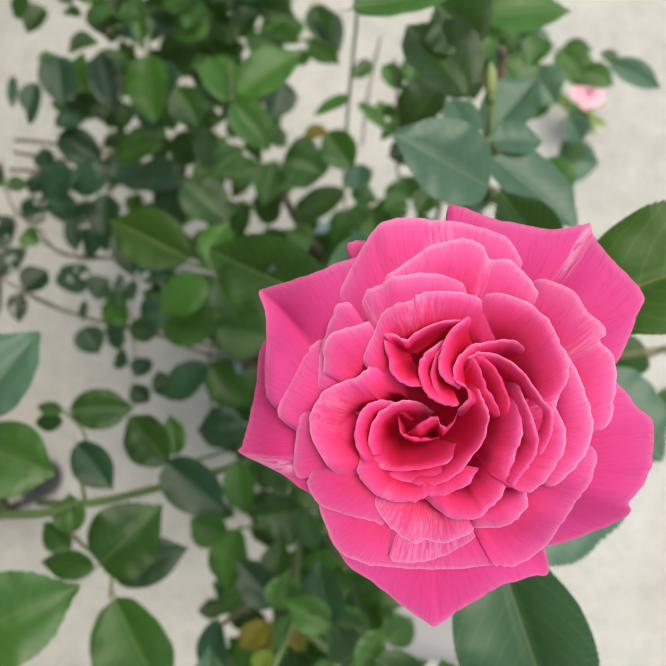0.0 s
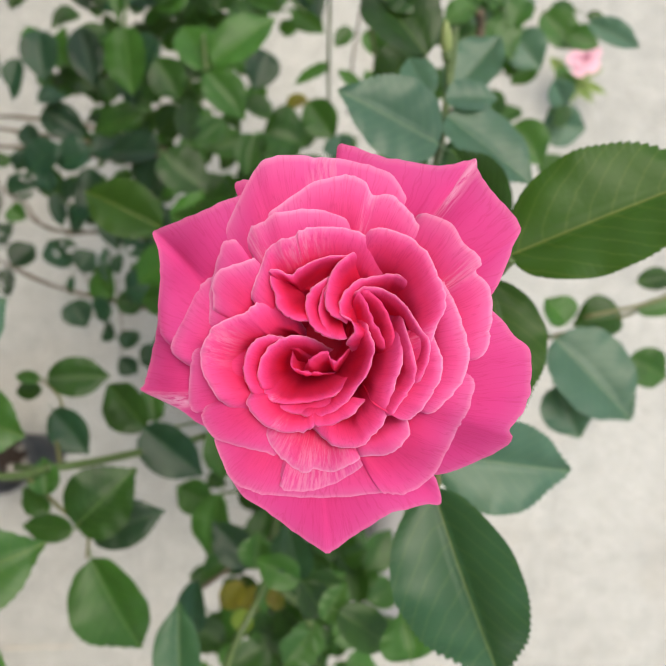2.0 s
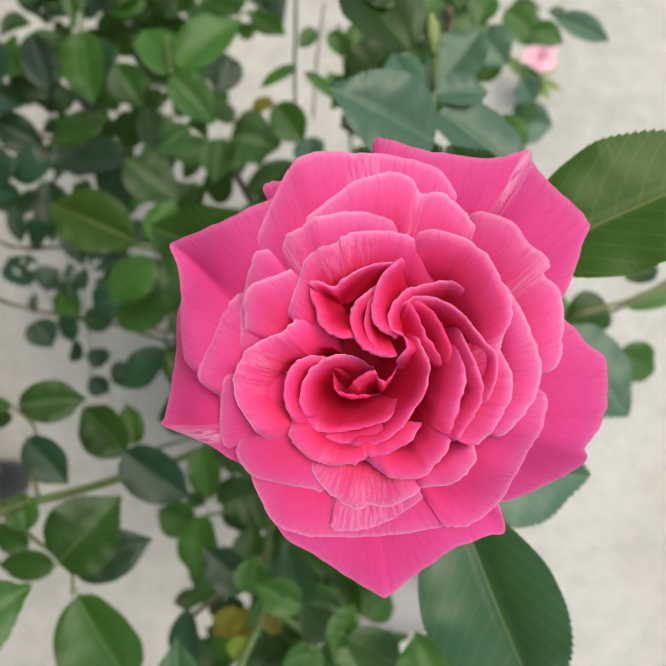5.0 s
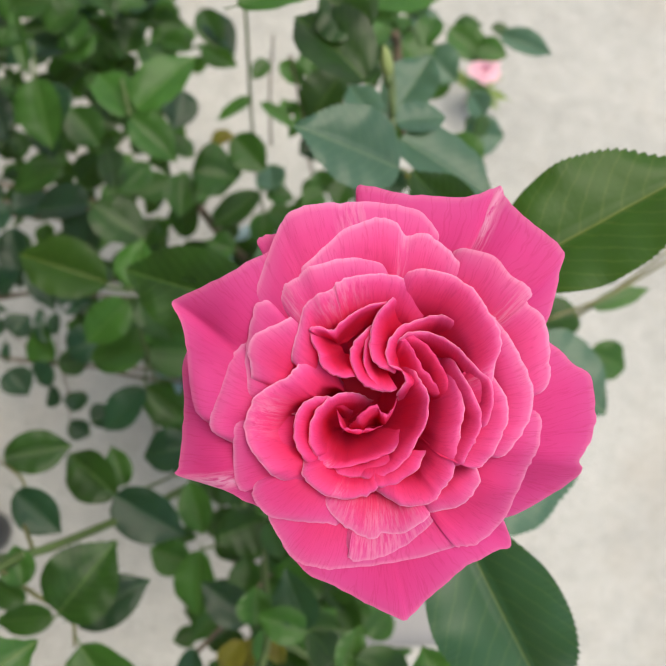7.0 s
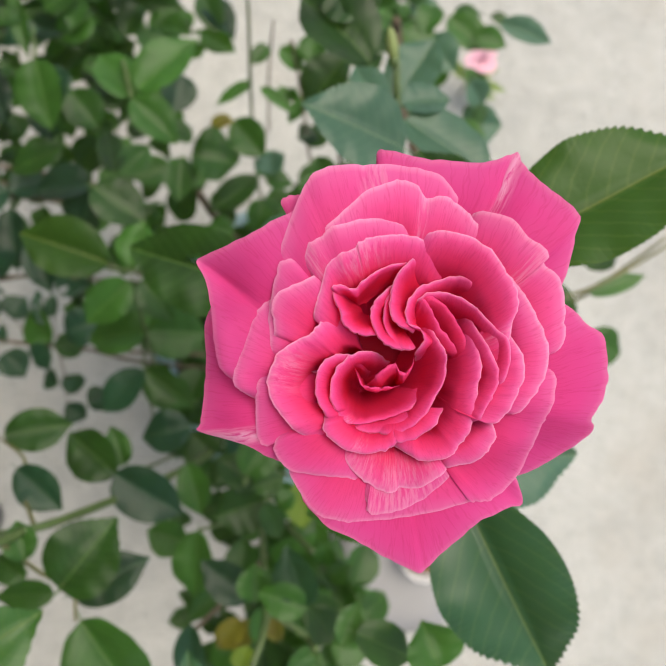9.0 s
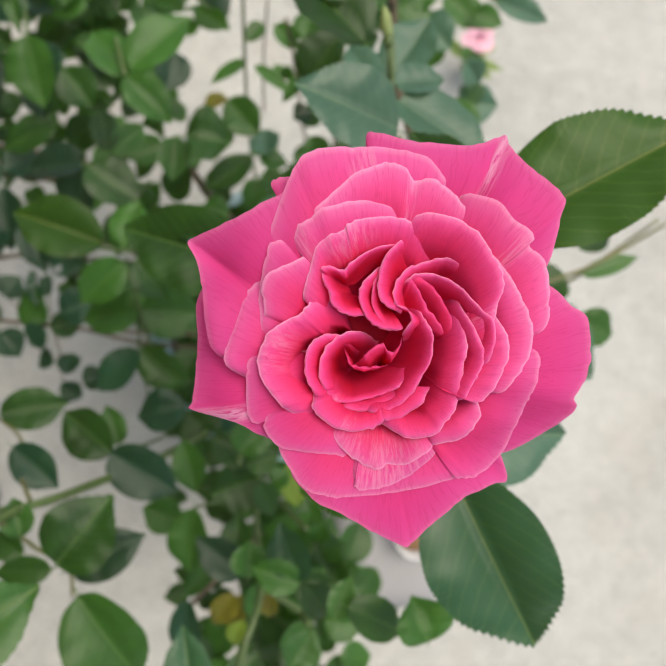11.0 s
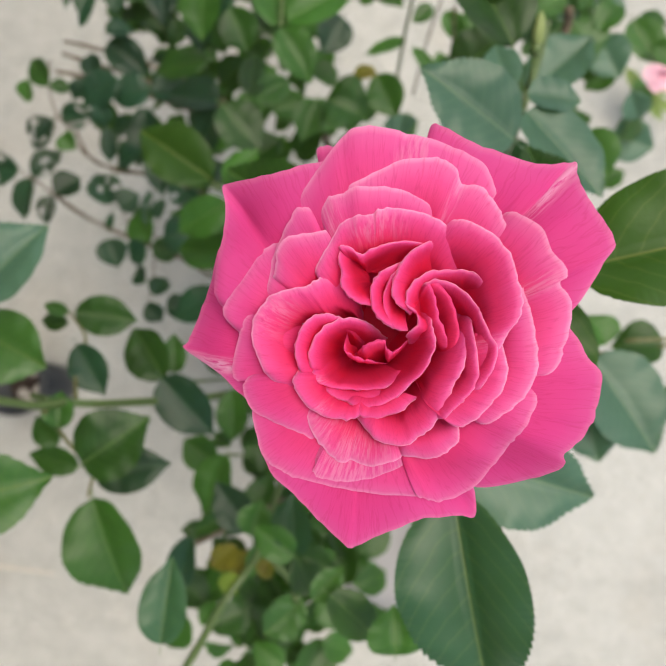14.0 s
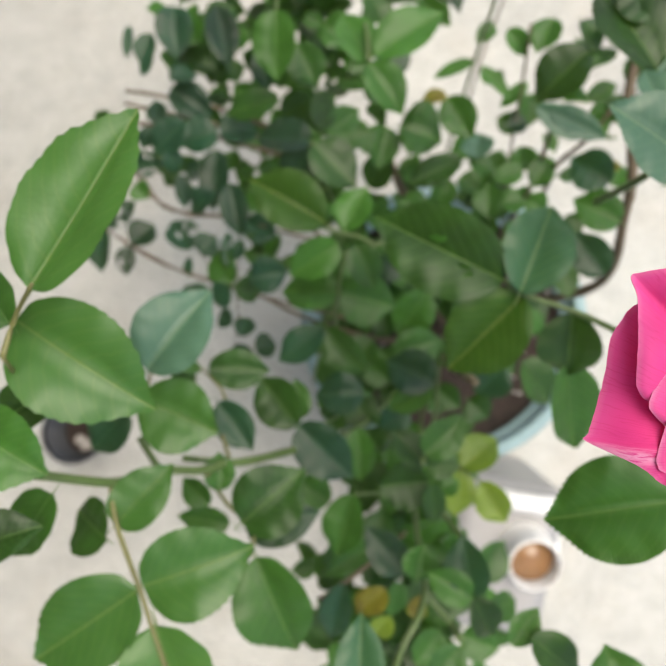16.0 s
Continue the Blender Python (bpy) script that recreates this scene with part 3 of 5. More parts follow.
tagged(perlite, kind="stuff")
part("stone", grains([(rnd.uniform(-0.012, 0.036), rnd.uniform(-0.034, 0.03), rnd.uniform(0.122, 0.14), rnd.uniform(0.006, 0.014)) for _ in range(14)], 6), None, pot_small, "grey stones on dry soil").data.materials.append(PEBBLE)

# white jerrycan with an open mouth
jug = thing("jerrycan", pose(0.175, -0.205, 0, 0, 0, -8), "white plastic jerrycan, open and full of brown water", "jerrycan")
bm = bmesh.new()
bmesh.ops.create_cube(bm, size=1)
bmesh.ops.scale(bm, vec=(0.20, 0.27, 0.37), verts=bm.verts)
bmesh.ops.translate(bm, vec=(0, 0, 0.185), verts=bm.verts)
for v in bm.verts:
    if v.co.z > 0.1:
        v.co.x *= 0.86
        v.co.y *= 0.9
bmesh.ops.bevel(bm, geom=bm.edges[:], offset=0.035, segments=5, affect="EDGES", profile=0.6)
part("body", bm, SHADED_WHITE, jug)
part("neck", lathe([(0.062, -0.03), (0.048, -0.010), (0.041, 0.0), (0.040, 0.040), (0.040, 0.048), (0.037, 0.053), (0.0365, 0.052), (0.0345, 0.046), (0.0345, 0.0), (0.030, -0.02)]), WHITE, jug, "short wide open neck", m=pose(0.214, -0.195, 0.370, 8, 4, 0))
part("water", lathe([(0, 0.0), (0.0342, 0.0), (0.0342, -0.004), (0, -0.004)]), MURKY, jug, "murky brown water", m=pose(0.2145, -0.196, 0.402, 8, 4, 0))
part("handle", tube([(-0.055, 0.085, 0.355), (-0.05, 0.09, 0.39), (-0.02, 0.092, 0.408), (0.03, 0.095, 0.406), (0.055, 0.095, 0.385), (0.06, 0.092, 0.35)], 0.015, 0.015, 12, 5), WHITE, jug, "moulded carrying handle")

# ---- the plants ----
BUSH = thing("rose_bush", pose(0.057, 0.148, 0.352), "leafy green rose bush with one open pink rose, in teal pot", "rose bush")

BLOOM = pose(0.0734, 0.0485, 1.3050, 14.23, -2.28, -0.03)
# the calyx and swollen hip carry the petals
bloom = part("bloom", lathe([(0, -0.056), (0.003, -0.056), (0.006, -0.052), (0.0075, -0.047), (0.006, -0.041), (0, -0.039)], 20), STEM["green"], BUSH, "large open pink rose with paler streaks", m=BLOOM)
part("petal_base", lathe([(0, -0.0195), (0.010, -0.019), (0.014, -0.0185), (0.016, -0.0205), (0.010, -0.028), (0, -0.030)], 28), PETAL, bloom)
petal([(-2.10, 3.81, -0.43), (-2.53, 4.16, -0.40), (-2.48, 4.36, -0.40), (-2.19, 4.41, -0.42), (-1.79, 4.31, -0.46)], (-0.55, -0.61, -3.0), 0)
petal([(-3.16, -2.19, 0.30), (-3.72, -1.83, 0.17), (-4.18, -1.55, 0.03), (-5.32, -1.21, -0.50), (-5.29, -1.01, -0.55), (-5.14, -0.40, -0.72), (-4.98, 0.50, -0.92), (-4.90, 1.40, -1.05), (-4.55, 2.10, -1.15), (-4.14, 2.50, -1.10)], (-0.58, -0.65, -3.2), 0, stripe=(0.28, 0.08, 1.9))
petal([(-4.14, -0.01, 0.22), (-4.49, 0.50, 0.18), (-4.56, 1.21, 0.12), (-4.56, 1.92, -0.15), (-4.62, 2.64, -0.33), (-4.79, 3.06, -0.42), (-4.55, 3.20, -0.36), (-3.50, 3.55, 0.06), (-2.44, 3.96, 0.20), (-1.74, 4.13, 0.15)], (-0.58, -0.65, -3.2), 0)
petal([(-0.07, 4.20, -1.22), (-0.02, 4.95, -1.37), (0.06, 5.34, -1.43), (0.32, 5.30, -1.32), (1.38, 4.96, -1.11), (2.54, 4.74, -1.17), (3.33, 4.82, -1.26), (3.63, 4.88, -1.27), (3.73, 4.49, -1.01), (4.05, 3.96, -0.57), (4.59, 3.23, 0.07), (4.41, 2.67, 0.24), (3.93, 1.56, 0.52), (3.49, 1.20, 0.40)], (-0.46, -0.65, -3.2), 0, stripe=(0.55, 0.055, 1.8))
petal([(3.35, 1.49, 0.25), (3.92, 1.15, 0.38), (4.47, 0.53, 0.48), (4.83, 0.18, 0.54), (4.88, -0.65, 0.51), (4.77, -1.32, 0.49), (4.42, -1.80, 0.53), (4.49, -2.20, 0.37), (3.88, -2.74, 0.07), (2.70, -3.30, -0.12), (2.12, -3.08, 0.04)], (-0.46, -0.65, -3.2), 0)
petal([(2.11, -2.83, 0.09), (2.60, -3.31, -0.17), (2.81, -4.19, -0.50), (2.36, -4.16, -0.16), (1.51, -4.20, 0.35), (0.69, -4.69, 0.41), (-0.02, -5.22, 0.45), (-0.24, -5.25, 0.53), (-0.95, -4.77, 0.56), (-1.77, -4.08, 0.69), (-2.61, -3.44, 0.60), (-3.26, -2.36, 0.21)], (-0.46, -0.65, -3.2), 0)
petal([(-3.04, 2.45, 0.07), (-2.76, 3.05, 0.20), (-2.46, 3.64, 0.16), (-2.05, 4.42, 0.10), (-1.71, 4.80, 0.19), (-1.21, 4.95, 0.10), (-0.47, 4.94, -0.23), (0.50, 4.82, -0.54), (1.41, 4.52, -0.63), (1.82, 3.96, -0.60), (2.02, 3.46, -0.55)], (-0.55, -0.61, -3.0), 0.25, stripe=(0.62, 0.05))
petal([(-3.42, -0.70, -0.02), (-3.99, -0.20, 0.22), (-4.20, 0.10, 0.30), (-4.10, 0.51, 0.26), (-3.60, 1.53, 0.06), (-3.18, 1.98, 0.00), (-2.81, 2.25, 0.15)], (-0.55, -0.61, -3.0), 0.25)
petal([(-3.24, -1.88, 0.34), (-3.10, -2.40, 0.40), (-2.80, -3.08, 0.60), (-2.53, -3.37, 0.69), (-2.16, -3.51, 0.73), (-1.54, -3.64, 0.71), (-0.32, -3.69, 0.64), (0.90, -3.61, 0.65), (1.51, -3.62, 0.38), (2.12, -3.59, -0.03)], (-0.43, -0.61, -3.0), 0.25)
petal([(3.33, -0.03, 0.74), (3.49, -0.51, 0.78), (3.37, -1.18, 0.90), (3.19, -1.64, 0.75), (2.92, -2.38, 0.42), (2.55, -3.27, 0.06), (1.91, -3.70, 0.21), (1.51, -3.64, 0.42), (1.20, -3.54, 0.55), (1.02, -3.26, 0.58)], (-0.43, -0.61, -3.0), 0.25)
petal([(1.88, 3.41, -0.38), (2.33, 3.50, -0.17), (2.91, 3.25, 0.16), (3.22, 2.77, 0.39), (3.56, 2.48, 0.47), (3.63, 2.25, 0.51), (3.49, 2.10, 0.54), (3.77, 1.81, 0.58), (3.90, 1.34, 0.61), (3.86, 0.66, 0.67), (3.76, 0.18, 0.75), (3.32, -0.29, 0.89)], (-0.17, -0.41, -2.0), 0.45, stripe=(0.45, 0.12, 1.2))
petal([(-3.17, -1.65, 0.41), (-3.38, -1.54, 0.36), (-3.67, -1.56, 0.30), (-3.82, -1.28, 0.25), (-3.75, -0.54, 0.25), (-3.64, 0.00, 0.27), (-3.34, 0.51, 0.20)], (-0.52, -0.57, -2.8), 0.25)
petal([(-3.27, -1.24, 0.36), (-3.40, -1.50, 0.39), (-3.44, -1.70, 0.42), (-3.16, -2.16, 0.47), (-2.47, -2.38, 0.56), (-1.75, -2.55, 0.56), (-1.35, -2.74, 0.53)], (-0.52, -0.57, -2.8), 0.25)
petal([(-1.43, -2.86, 0.64), (-1.34, -3.20, 0.71), (-1.37, -3.35, 0.76), (-1.12, -3.49, 0.74), (-0.51, -3.46, 0.69), (0.10, -3.28, 0.65), (0.70, -2.91, 0.60), (0.95, -2.58, 0.56)], (-0.4, -0.57, -2.8), 0.25, stripe=(0.5, 0.5))
petal([(-1.87, 3.14, 0.14), (-1.65, 3.50, 0.22), (-1.22, 3.78, 0.26), (-0.46, 4.29, -0.04), (0.32, 4.48, -0.31), (0.77, 4.34, -0.34), (1.00, 3.98, -0.32), (1.42, 3.97, -0.31), (1.83, 3.65, -0.26), (2.22, 3.11, -0.02), (2.45, 2.47, 0.25)], (-0.29, -0.41, -2.0), 0.45, stripe=(0.58, 0.05))
petal([(-3.34, 0.51, 0.20), (-3.21, 0.91, 0.16), (-3.16, 1.64, 0.11), (-2.98, 2.25, 0.20), (-2.77, 2.80, 0.26), (-2.48, 2.91, 0.20), (-2.15, 2.85, 0.09)], (-0.51, -0.55, -2.7), 0.25)
petal([(-2.26, 2.61, 0.24), (-2.14, 2.95, 0.26), (-1.99, 3.23, 0.28), (-1.67, 3.37, 0.32), (-1.41, 3.54, 0.34), (-0.74, 3.64, 0.21), (-0.07, 3.60, -0.02), (0.43, 3.38, -0.16), (0.93, 3.11, -0.24)], (-0.29, -0.41, -2.0), 0.45, stripe=(0.15, 0.2))
petal([(-3.16, 0.93, 0.29), (-3.05, 1.46, 0.22), (-3.08, 1.80, 0.25), (-2.82, 2.16, 0.28), (-2.26, 2.34, 0.28), (-1.66, 2.58, 0.25)], (-0.4, -0.41, -2.0), 0.45)
petal([(2.05, -1.33, 0.83), (1.89, -1.54, 0.82), (1.94, -1.89, 0.83), (1.71, -2.22, 0.80), (1.37, -2.47, 0.78), (0.92, -2.51, 0.75), (0.51, -2.59, 0.71)], (-0.29, -0.41, -2.0), 0.45)
petal([(2.66, 1.99, 0.41), (2.81, 1.71, 0.50), (3.05, 1.23, 0.64), (3.27, 0.58, 0.80), (3.35, -0.00, 0.88), (3.16, -0.57, 0.96), (2.78, -1.00, 1.06), (2.49, -1.28, 1.06), (2.10, -1.39, 1.04)], (-0.17, -0.41, -2.0), 0.45)
petal([(-1.86, -1.69, 0.52), (-1.64, -2.31, 0.56), (-1.33, -2.65, 0.62), (-0.91, -2.97, 0.67), (-0.61, -3.01, 0.67), (-0.50, -2.92, 0.64), (-0.10, -2.99, 0.66), (0.41, -2.78, 0.76), (0.87, -2.47, 0.82)], (-0.29, -0.41, -2.0), 0.45, stripe=(0.5, 0.5))
petal([(-2.00, 1.25, 0.24), (-2.10, 1.46, 0.25), (-1.92, 1.96, 0.25), (-1.65, 2.61, 0.28), (-1.34, 2.88, 0.30), (-0.93, 2.98, 0.28), (-0.82, 3.11, 0.27), (-0.45, 3.19, 0.17), (0.14, 3.18, -0.01), (0.64, 3.06, -0.14), (1.04, 2.81, -0.22), (1.32, 2.40, -0.22)], (-0.36, -0.51, -2.5), 0.7, stripe=(0.5, 0.2))
petal([(0.70, 3.06, -0.05), (1.24, 3.16, -0.06), (1.84, 2.96, 0.04), (2.33, 2.57, 0.28), (2.56, 2.09, 0.44), (2.75, 1.71, 0.57), (2.78, 1.24, 0.66), (2.60, 0.84, 0.70), (2.47, 0.42, 0.80), (2.54, 0.19, 0.87)], (-0.12, -0.51, -2.5), 0.7, stripe=(0.8, 0.05))
petal([(2.45, 0.66, 0.81), (2.67, 0.15, 0.93), (2.69, -0.28, 1.02), (2.53, -0.69, 1.11), (2.29, -1.06, 1.14), (2.00, -1.39, 1.13), (1.74, -1.46, 1.11), (1.67, -1.36, 1.09)], (-0.24, -0.51, -2.5), 0.7)
petal([(-2.58, -1.42, 0.78), (-2.89, -1.13, 0.71), (-3.21, -0.65, 0.60), (-3.40, -0.06, 0.49), (-3.25, 0.40, 0.46), (-3.00, 0.75, 0.42), (-2.49, 1.00, 0.34), (-2.19, 1.10, 0.33), (-1.99, 1.29, 0.27), (-1.73, 1.36, 0.10), (-1.38, 1.25, -0.20), (-1.09, 0.90, -0.55), (-0.95, 0.52, -0.88)], (-0.72, -0.76, -2.5), 0.7, stripe=(0.35, 0.12))
petal([(-0.28, -1.63, 0.65), (-0.58, -1.86, 0.68), (-0.89, -1.96, 0.68), (-1.49, -1.89, 0.71), (-1.99, -1.53, 0.72), (-2.19, -1.18, 0.69), (-2.12, -0.98, 0.67)], (-0.71, -0.98, -2.4), 0.7, stripe=(0.5, 0.06))
petal([(-0.57, -1.85, 0.77), (-0.16, -2.13, 0.84), (0.24, -2.26, 0.91), (0.74, -2.20, 0.97), (0.98, -1.94, 0.99), (1.28, -1.60, 1.00), (1.51, -1.00, 0.97), (1.58, -0.56, 0.91), (1.71, -0.23, 0.84), (1.76, 0.22, 0.55), (1.73, 0.65, 0.08), (1.64, 1.01, -0.30)], (-0.12, -0.75, -2.5), 0.88)
petal([(-0.66, -1.63, 0.49), (-0.49, -1.76, 0.65), (-0.19, -1.80, 0.66), (0.32, -1.60, 0.66), (0.72, -1.29, 0.67)], (-0.35, -0.97, -2.4), 0.7)
petal([(-1.94, -1.24, 0.68), (-2.16, -0.74, 0.64), (-2.27, -0.34, 0.57), (-2.18, 0.10, 0.44), (-2.01, 0.34, 0.34), (-1.72, 0.47, 0.24), (-1.45, 0.43, 0.07), (-1.12, 0.26, -0.33), (-0.81, -0.10, -0.96)], (-0.96, -0.96, -1.8), 1)
petal([(1.69, 1.06, -0.29), (1.77, 0.85, 0.06), (1.93, 0.42, 0.57), (2.08, -0.14, 0.96), (2.09, -0.33, 1.01), (1.96, -0.66, 1.09), (1.74, -0.98, 1.11), (1.52, -1.31, 1.11), (1.23, -1.52, 1.07)], (0.2, -0.48, -1.8), 1)
petal([(0.38, 1.10, -0.39), (0.47, 1.45, -0.23), (0.77, 1.67, -0.17), (1.24, 1.63, -0.07), (1.74, 1.35, 0.17), (1.94, 1.09, 0.34), (2.22, 0.69, 0.68), (2.39, 0.48, 0.89), (2.39, 0.12, 1.01), (2.22, -0.40, 1.13), (1.99, -0.82, 1.23)], (1.34, -0.35, -1.8), 1)
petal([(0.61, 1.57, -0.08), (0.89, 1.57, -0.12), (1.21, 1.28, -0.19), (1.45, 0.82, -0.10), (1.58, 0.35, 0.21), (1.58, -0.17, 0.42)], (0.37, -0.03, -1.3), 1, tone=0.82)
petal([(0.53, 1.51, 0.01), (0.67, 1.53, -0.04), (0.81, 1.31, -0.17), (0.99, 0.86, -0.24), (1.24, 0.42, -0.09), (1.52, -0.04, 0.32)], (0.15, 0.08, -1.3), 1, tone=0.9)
petal([(-0.94, -1.51, 0.35), (-0.83, -1.56, 0.48), (-0.49, -1.62, 0.58), (0.01, -1.45, 0.57), (0.41, -1.13, 0.52), (0.64, -0.79, 0.45), (0.87, -0.49, 0.41), (1.02, -0.06, 0.24), (1.04, 0.23, 0.06), (0.90, 0.55, -0.12), (0.72, 0.90, -0.25)], (-0.38, -0.95, -1.8), 1)
petal([(-1.56, -1.35, 0.33), (-1.15, -1.53, 0.34), (-0.72, -1.56, 0.40), (-0.20, -1.39, 0.40), (0.10, -1.24, 0.44)], (-0.73, -0.96, -1.8), 1)
petal([(-1.69, -1.12, 0.32), (-1.87, -0.79, 0.46), (-1.92, -0.36, 0.42), (-1.75, 0.07, 0.26), (-1.34, 0.38, 0.08), (-0.95, 0.43, -0.08), (-0.61, 0.26, -0.47), (-0.30, -0.09, -1.20)], (-1.07, -0.9, -1.8), 1)
petal([(-1.83, -0.78, 0.44), (-1.75, -1.03, 0.47), (-1.59, -1.22, 0.41), (-1.26, -1.31, 0.31), (-0.75, -1.29, 0.21), (-0.33, -1.23, 0.20), (0.03, -1.09, 0.22), (0.39, -0.82, 0.22)], (-0.96, -0.96, -1.8), 1, stripe=(0.25, 0.1))
petal([(0.38, -0.01, -0.13), (0.32, 0.27, 0.05), (0.51, 0.57, 0.15), (0.43, 0.87, 0.10), (0.16, 1.02, 0.08), (0.20, 1.44, -0.03), (0.52, 1.79, -0.17), (1.03, 1.95, -0.25), (1.53, 2.00, -0.19), (1.89, 1.87, 0.03), (2.16, 1.58, 0.29)], (1.17, 0.23, -1.8), 1)
petal([(-1.58, 1.99, 0.32), (-1.57, 2.14, 0.33), (-1.35, 2.16, 0.32), (-1.06, 2.02, 0.28), (-0.85, 2.18, 0.26), (-0.47, 2.36, 0.16), (-0.07, 2.48, -0.01), (0.42, 2.46, -0.17)], (-0.9, 1.4, -0.8), 1)
petal([(-1.57, 2.07, 0.41), (-1.55, 1.75, 0.33), (-1.45, 1.51, 0.30), (-1.42, 1.22, 0.30), (-1.23, 1.01, 0.30), (-1.00, 0.88, 0.28), (-0.58, 0.79, 0.23)], (-0.74, 1.3, -0.8), 1)
petal([(-0.04, 1.97, -0.15), (-0.47, 1.73, -0.01), (-0.68, 1.46, 0.04), (-0.71, 1.15, 0.12), (-0.59, 0.76, 0.21), (-0.34, 0.49, 0.16), (-0.04, 0.37, 0.12), (0.22, 0.34, 0.20)], (-0.1, 1.03, -0.8), 1)
petal([(-0.02, 1.94, -0.26), (-0.29, 1.58, -0.14), (-0.40, 1.07, -0.08), (-0.24, 0.57, 0.03), (0.07, 0.36, 0.17), (0.27, 0.34, 0.20)], (0.06, 0.98, -0.8), 1)
petal([(0.83, 2.32, -0.77), (0.56, 2.52, -0.28), (0.38, 2.50, -0.10), (0.07, 2.24, -0.05), (-0.14, 1.85, -0.01), (-0.23, 1.34, 0.04), (-0.10, 1.03, 0.10), (0.19, 0.80, 0.22)], (0.6, 1.31, -0.8), 1)
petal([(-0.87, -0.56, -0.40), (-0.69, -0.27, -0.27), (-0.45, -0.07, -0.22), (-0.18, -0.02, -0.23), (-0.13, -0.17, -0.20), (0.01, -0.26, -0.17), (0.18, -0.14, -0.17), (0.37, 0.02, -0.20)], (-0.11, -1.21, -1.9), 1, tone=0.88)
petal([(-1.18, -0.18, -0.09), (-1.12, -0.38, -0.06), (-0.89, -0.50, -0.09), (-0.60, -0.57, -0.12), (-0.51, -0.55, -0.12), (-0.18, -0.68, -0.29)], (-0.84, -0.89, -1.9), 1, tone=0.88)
open_rose(bloom)

# canes and stalks
stem(BUSH, [(0.060, 0.124, 0.360), (0.052, 0.082, 0.600), (0.045, 0.055, 0.900)], 7, 4, "woody")
stem(BUSH, [(0.060, 0.124, 0.360), (-0.029, 0.020, 0.700), (-0.065, -0.002, 0.880), (-0.094, -0.009, 0.940), (-0.117, -0.013, 1.000), (-0.133, -0.014, 1.020)], 3.4, 2.8, "green")
stem(BUSH, [(-0.133, -0.014, 1.020), (-0.142, -0.017, 1.040), (-0.160, -0.015, 1.070), (-0.174, -0.019, 1.100), (-0.195, -0.012, 1.140), (-0.223, -0.004, 1.180)], 2.8, 2.6, "green")
stem(BUSH, [(-0.177, -0.019, 1.100), (-0.169, -0.041, 1.105), (-0.150, -0.074, 1.110), (-0.141, -0.094, 1.110), (-0.122, -0.133, 1.110)], 1.6, 1.0, "red")
stem(BUSH, [(-0.142, -0.018, 1.030), (-0.130, -0.045, 1.000), (-0.112, -0.058, 1.000), (-0.111, -0.078, 1.000)], 1.5, 1.0, "red")
stem(BUSH, [(-0.133, -0.012, 1.000), (-0.146, 0.008, 0.980), (-0.147, 0.029, 0.970), (-0.165, 0.044, 0.960), (-0.172, 0.046, 0.960)], 1.5, .8, "red")
stem(BUSH, [(-0.179, 0.046, 1.220), (-0.176, 0.061, 1.220), (-0.160, 0.073, 1.240)], 1.3, .8, "red")
stem(BUSH, [(-0.192, 0.035, 1.180), (-0.179, 0.046, 1.220)], 1.3, .8, "red")
stem(BUSH, [(-0.180, 0.012, 1.050), (-0.181, 0.041, 1.040), (-0.180, 0.047, 1.040)], 1.2, .8, "red")
stem(BUSH, [(0.051, 0.130, 0.360), (0.005, 0.119, 0.430), (-0.035, 0.108, 0.500), (-0.113, 0.117, 0.600), (-0.147, 0.125, 0.640), (-0.189, 0.140, 0.680), (-0.249, 0.152, 0.690), (-0.312, 0.170, 0.690), (-0.372, 0.202, 0.690)], 3.0, 1.2, "brown")
stem(BUSH, [(0.033, 0.152, 0.360), (-0.074, 0.211, 0.460), (-0.164, 0.259, 0.550), (-0.227, 0.239, 0.640), (-0.262, 0.232, 0.670), (-0.306, 0.235, 0.680), (-0.336, 0.269, 0.680), (-0.354, 0.289, 0.680)], 3.0, 1.2, "brown")
stem(BUSH, [(-0.031, 0.167, 0.920), (-0.045, 0.160, 0.920), (-0.059, 0.165, 0.920), (-0.087, 0.170, 0.920), (-0.097, 0.174, 0.930)], 2.0, 1.2, "green")
stem(BUSH, [(0.110, 0.088, 1.060), (0.083, 0.101, 1.050), (0.049, 0.109, 1.055), (0.036, 0.116, 1.060)], 2.0, 1.2, "green")
stem(BUSH, [(0.043, 0.124, 0.360), (-0.030, 0.090, 0.530), (-0.081, 0.063, 0.700), (-0.077, 0.125, 0.860), (-0.070, 0.157, 0.900)], 2.5, 1.5, "green")
stem(BUSH, [(-0.108, 0.042, 0.700), (-0.089, 0.095, 0.820), (-0.081, 0.116, 0.840)], 1.5, 1.0, "green")
stem(BUSH, [(0.061, 0.166, 0.360), (0.045, 0.269, 0.460), (0.032, 0.355, 0.550), (0.037, 0.388, 0.720), (0.045, 0.412, 0.850), (0.048, 0.430, 0.900)], 2.2, 1.5, "green")
stem(BUSH, [(0.073, 0.152, 0.360), (0.099, 0.213, 0.430), (0.121, 0.266, 0.500), (0.101, 0.332, 0.650), (0.093, 0.382, 0.750), (0.085, 0.406, 0.820)], 2, 1.3, "brown")
stem(BUSH, [(0.093, 0.145, 0.360), (0.176, 0.177, 0.480), (0.235, 0.199, 0.600), (0.217, 0.254, 0.720), (0.209, 0.289, 0.760), (0.194, 0.356, 0.780), (0.197, 0.409, 0.800), (0.193, 0.419, 0.820)], 6, 4.5, "brown")
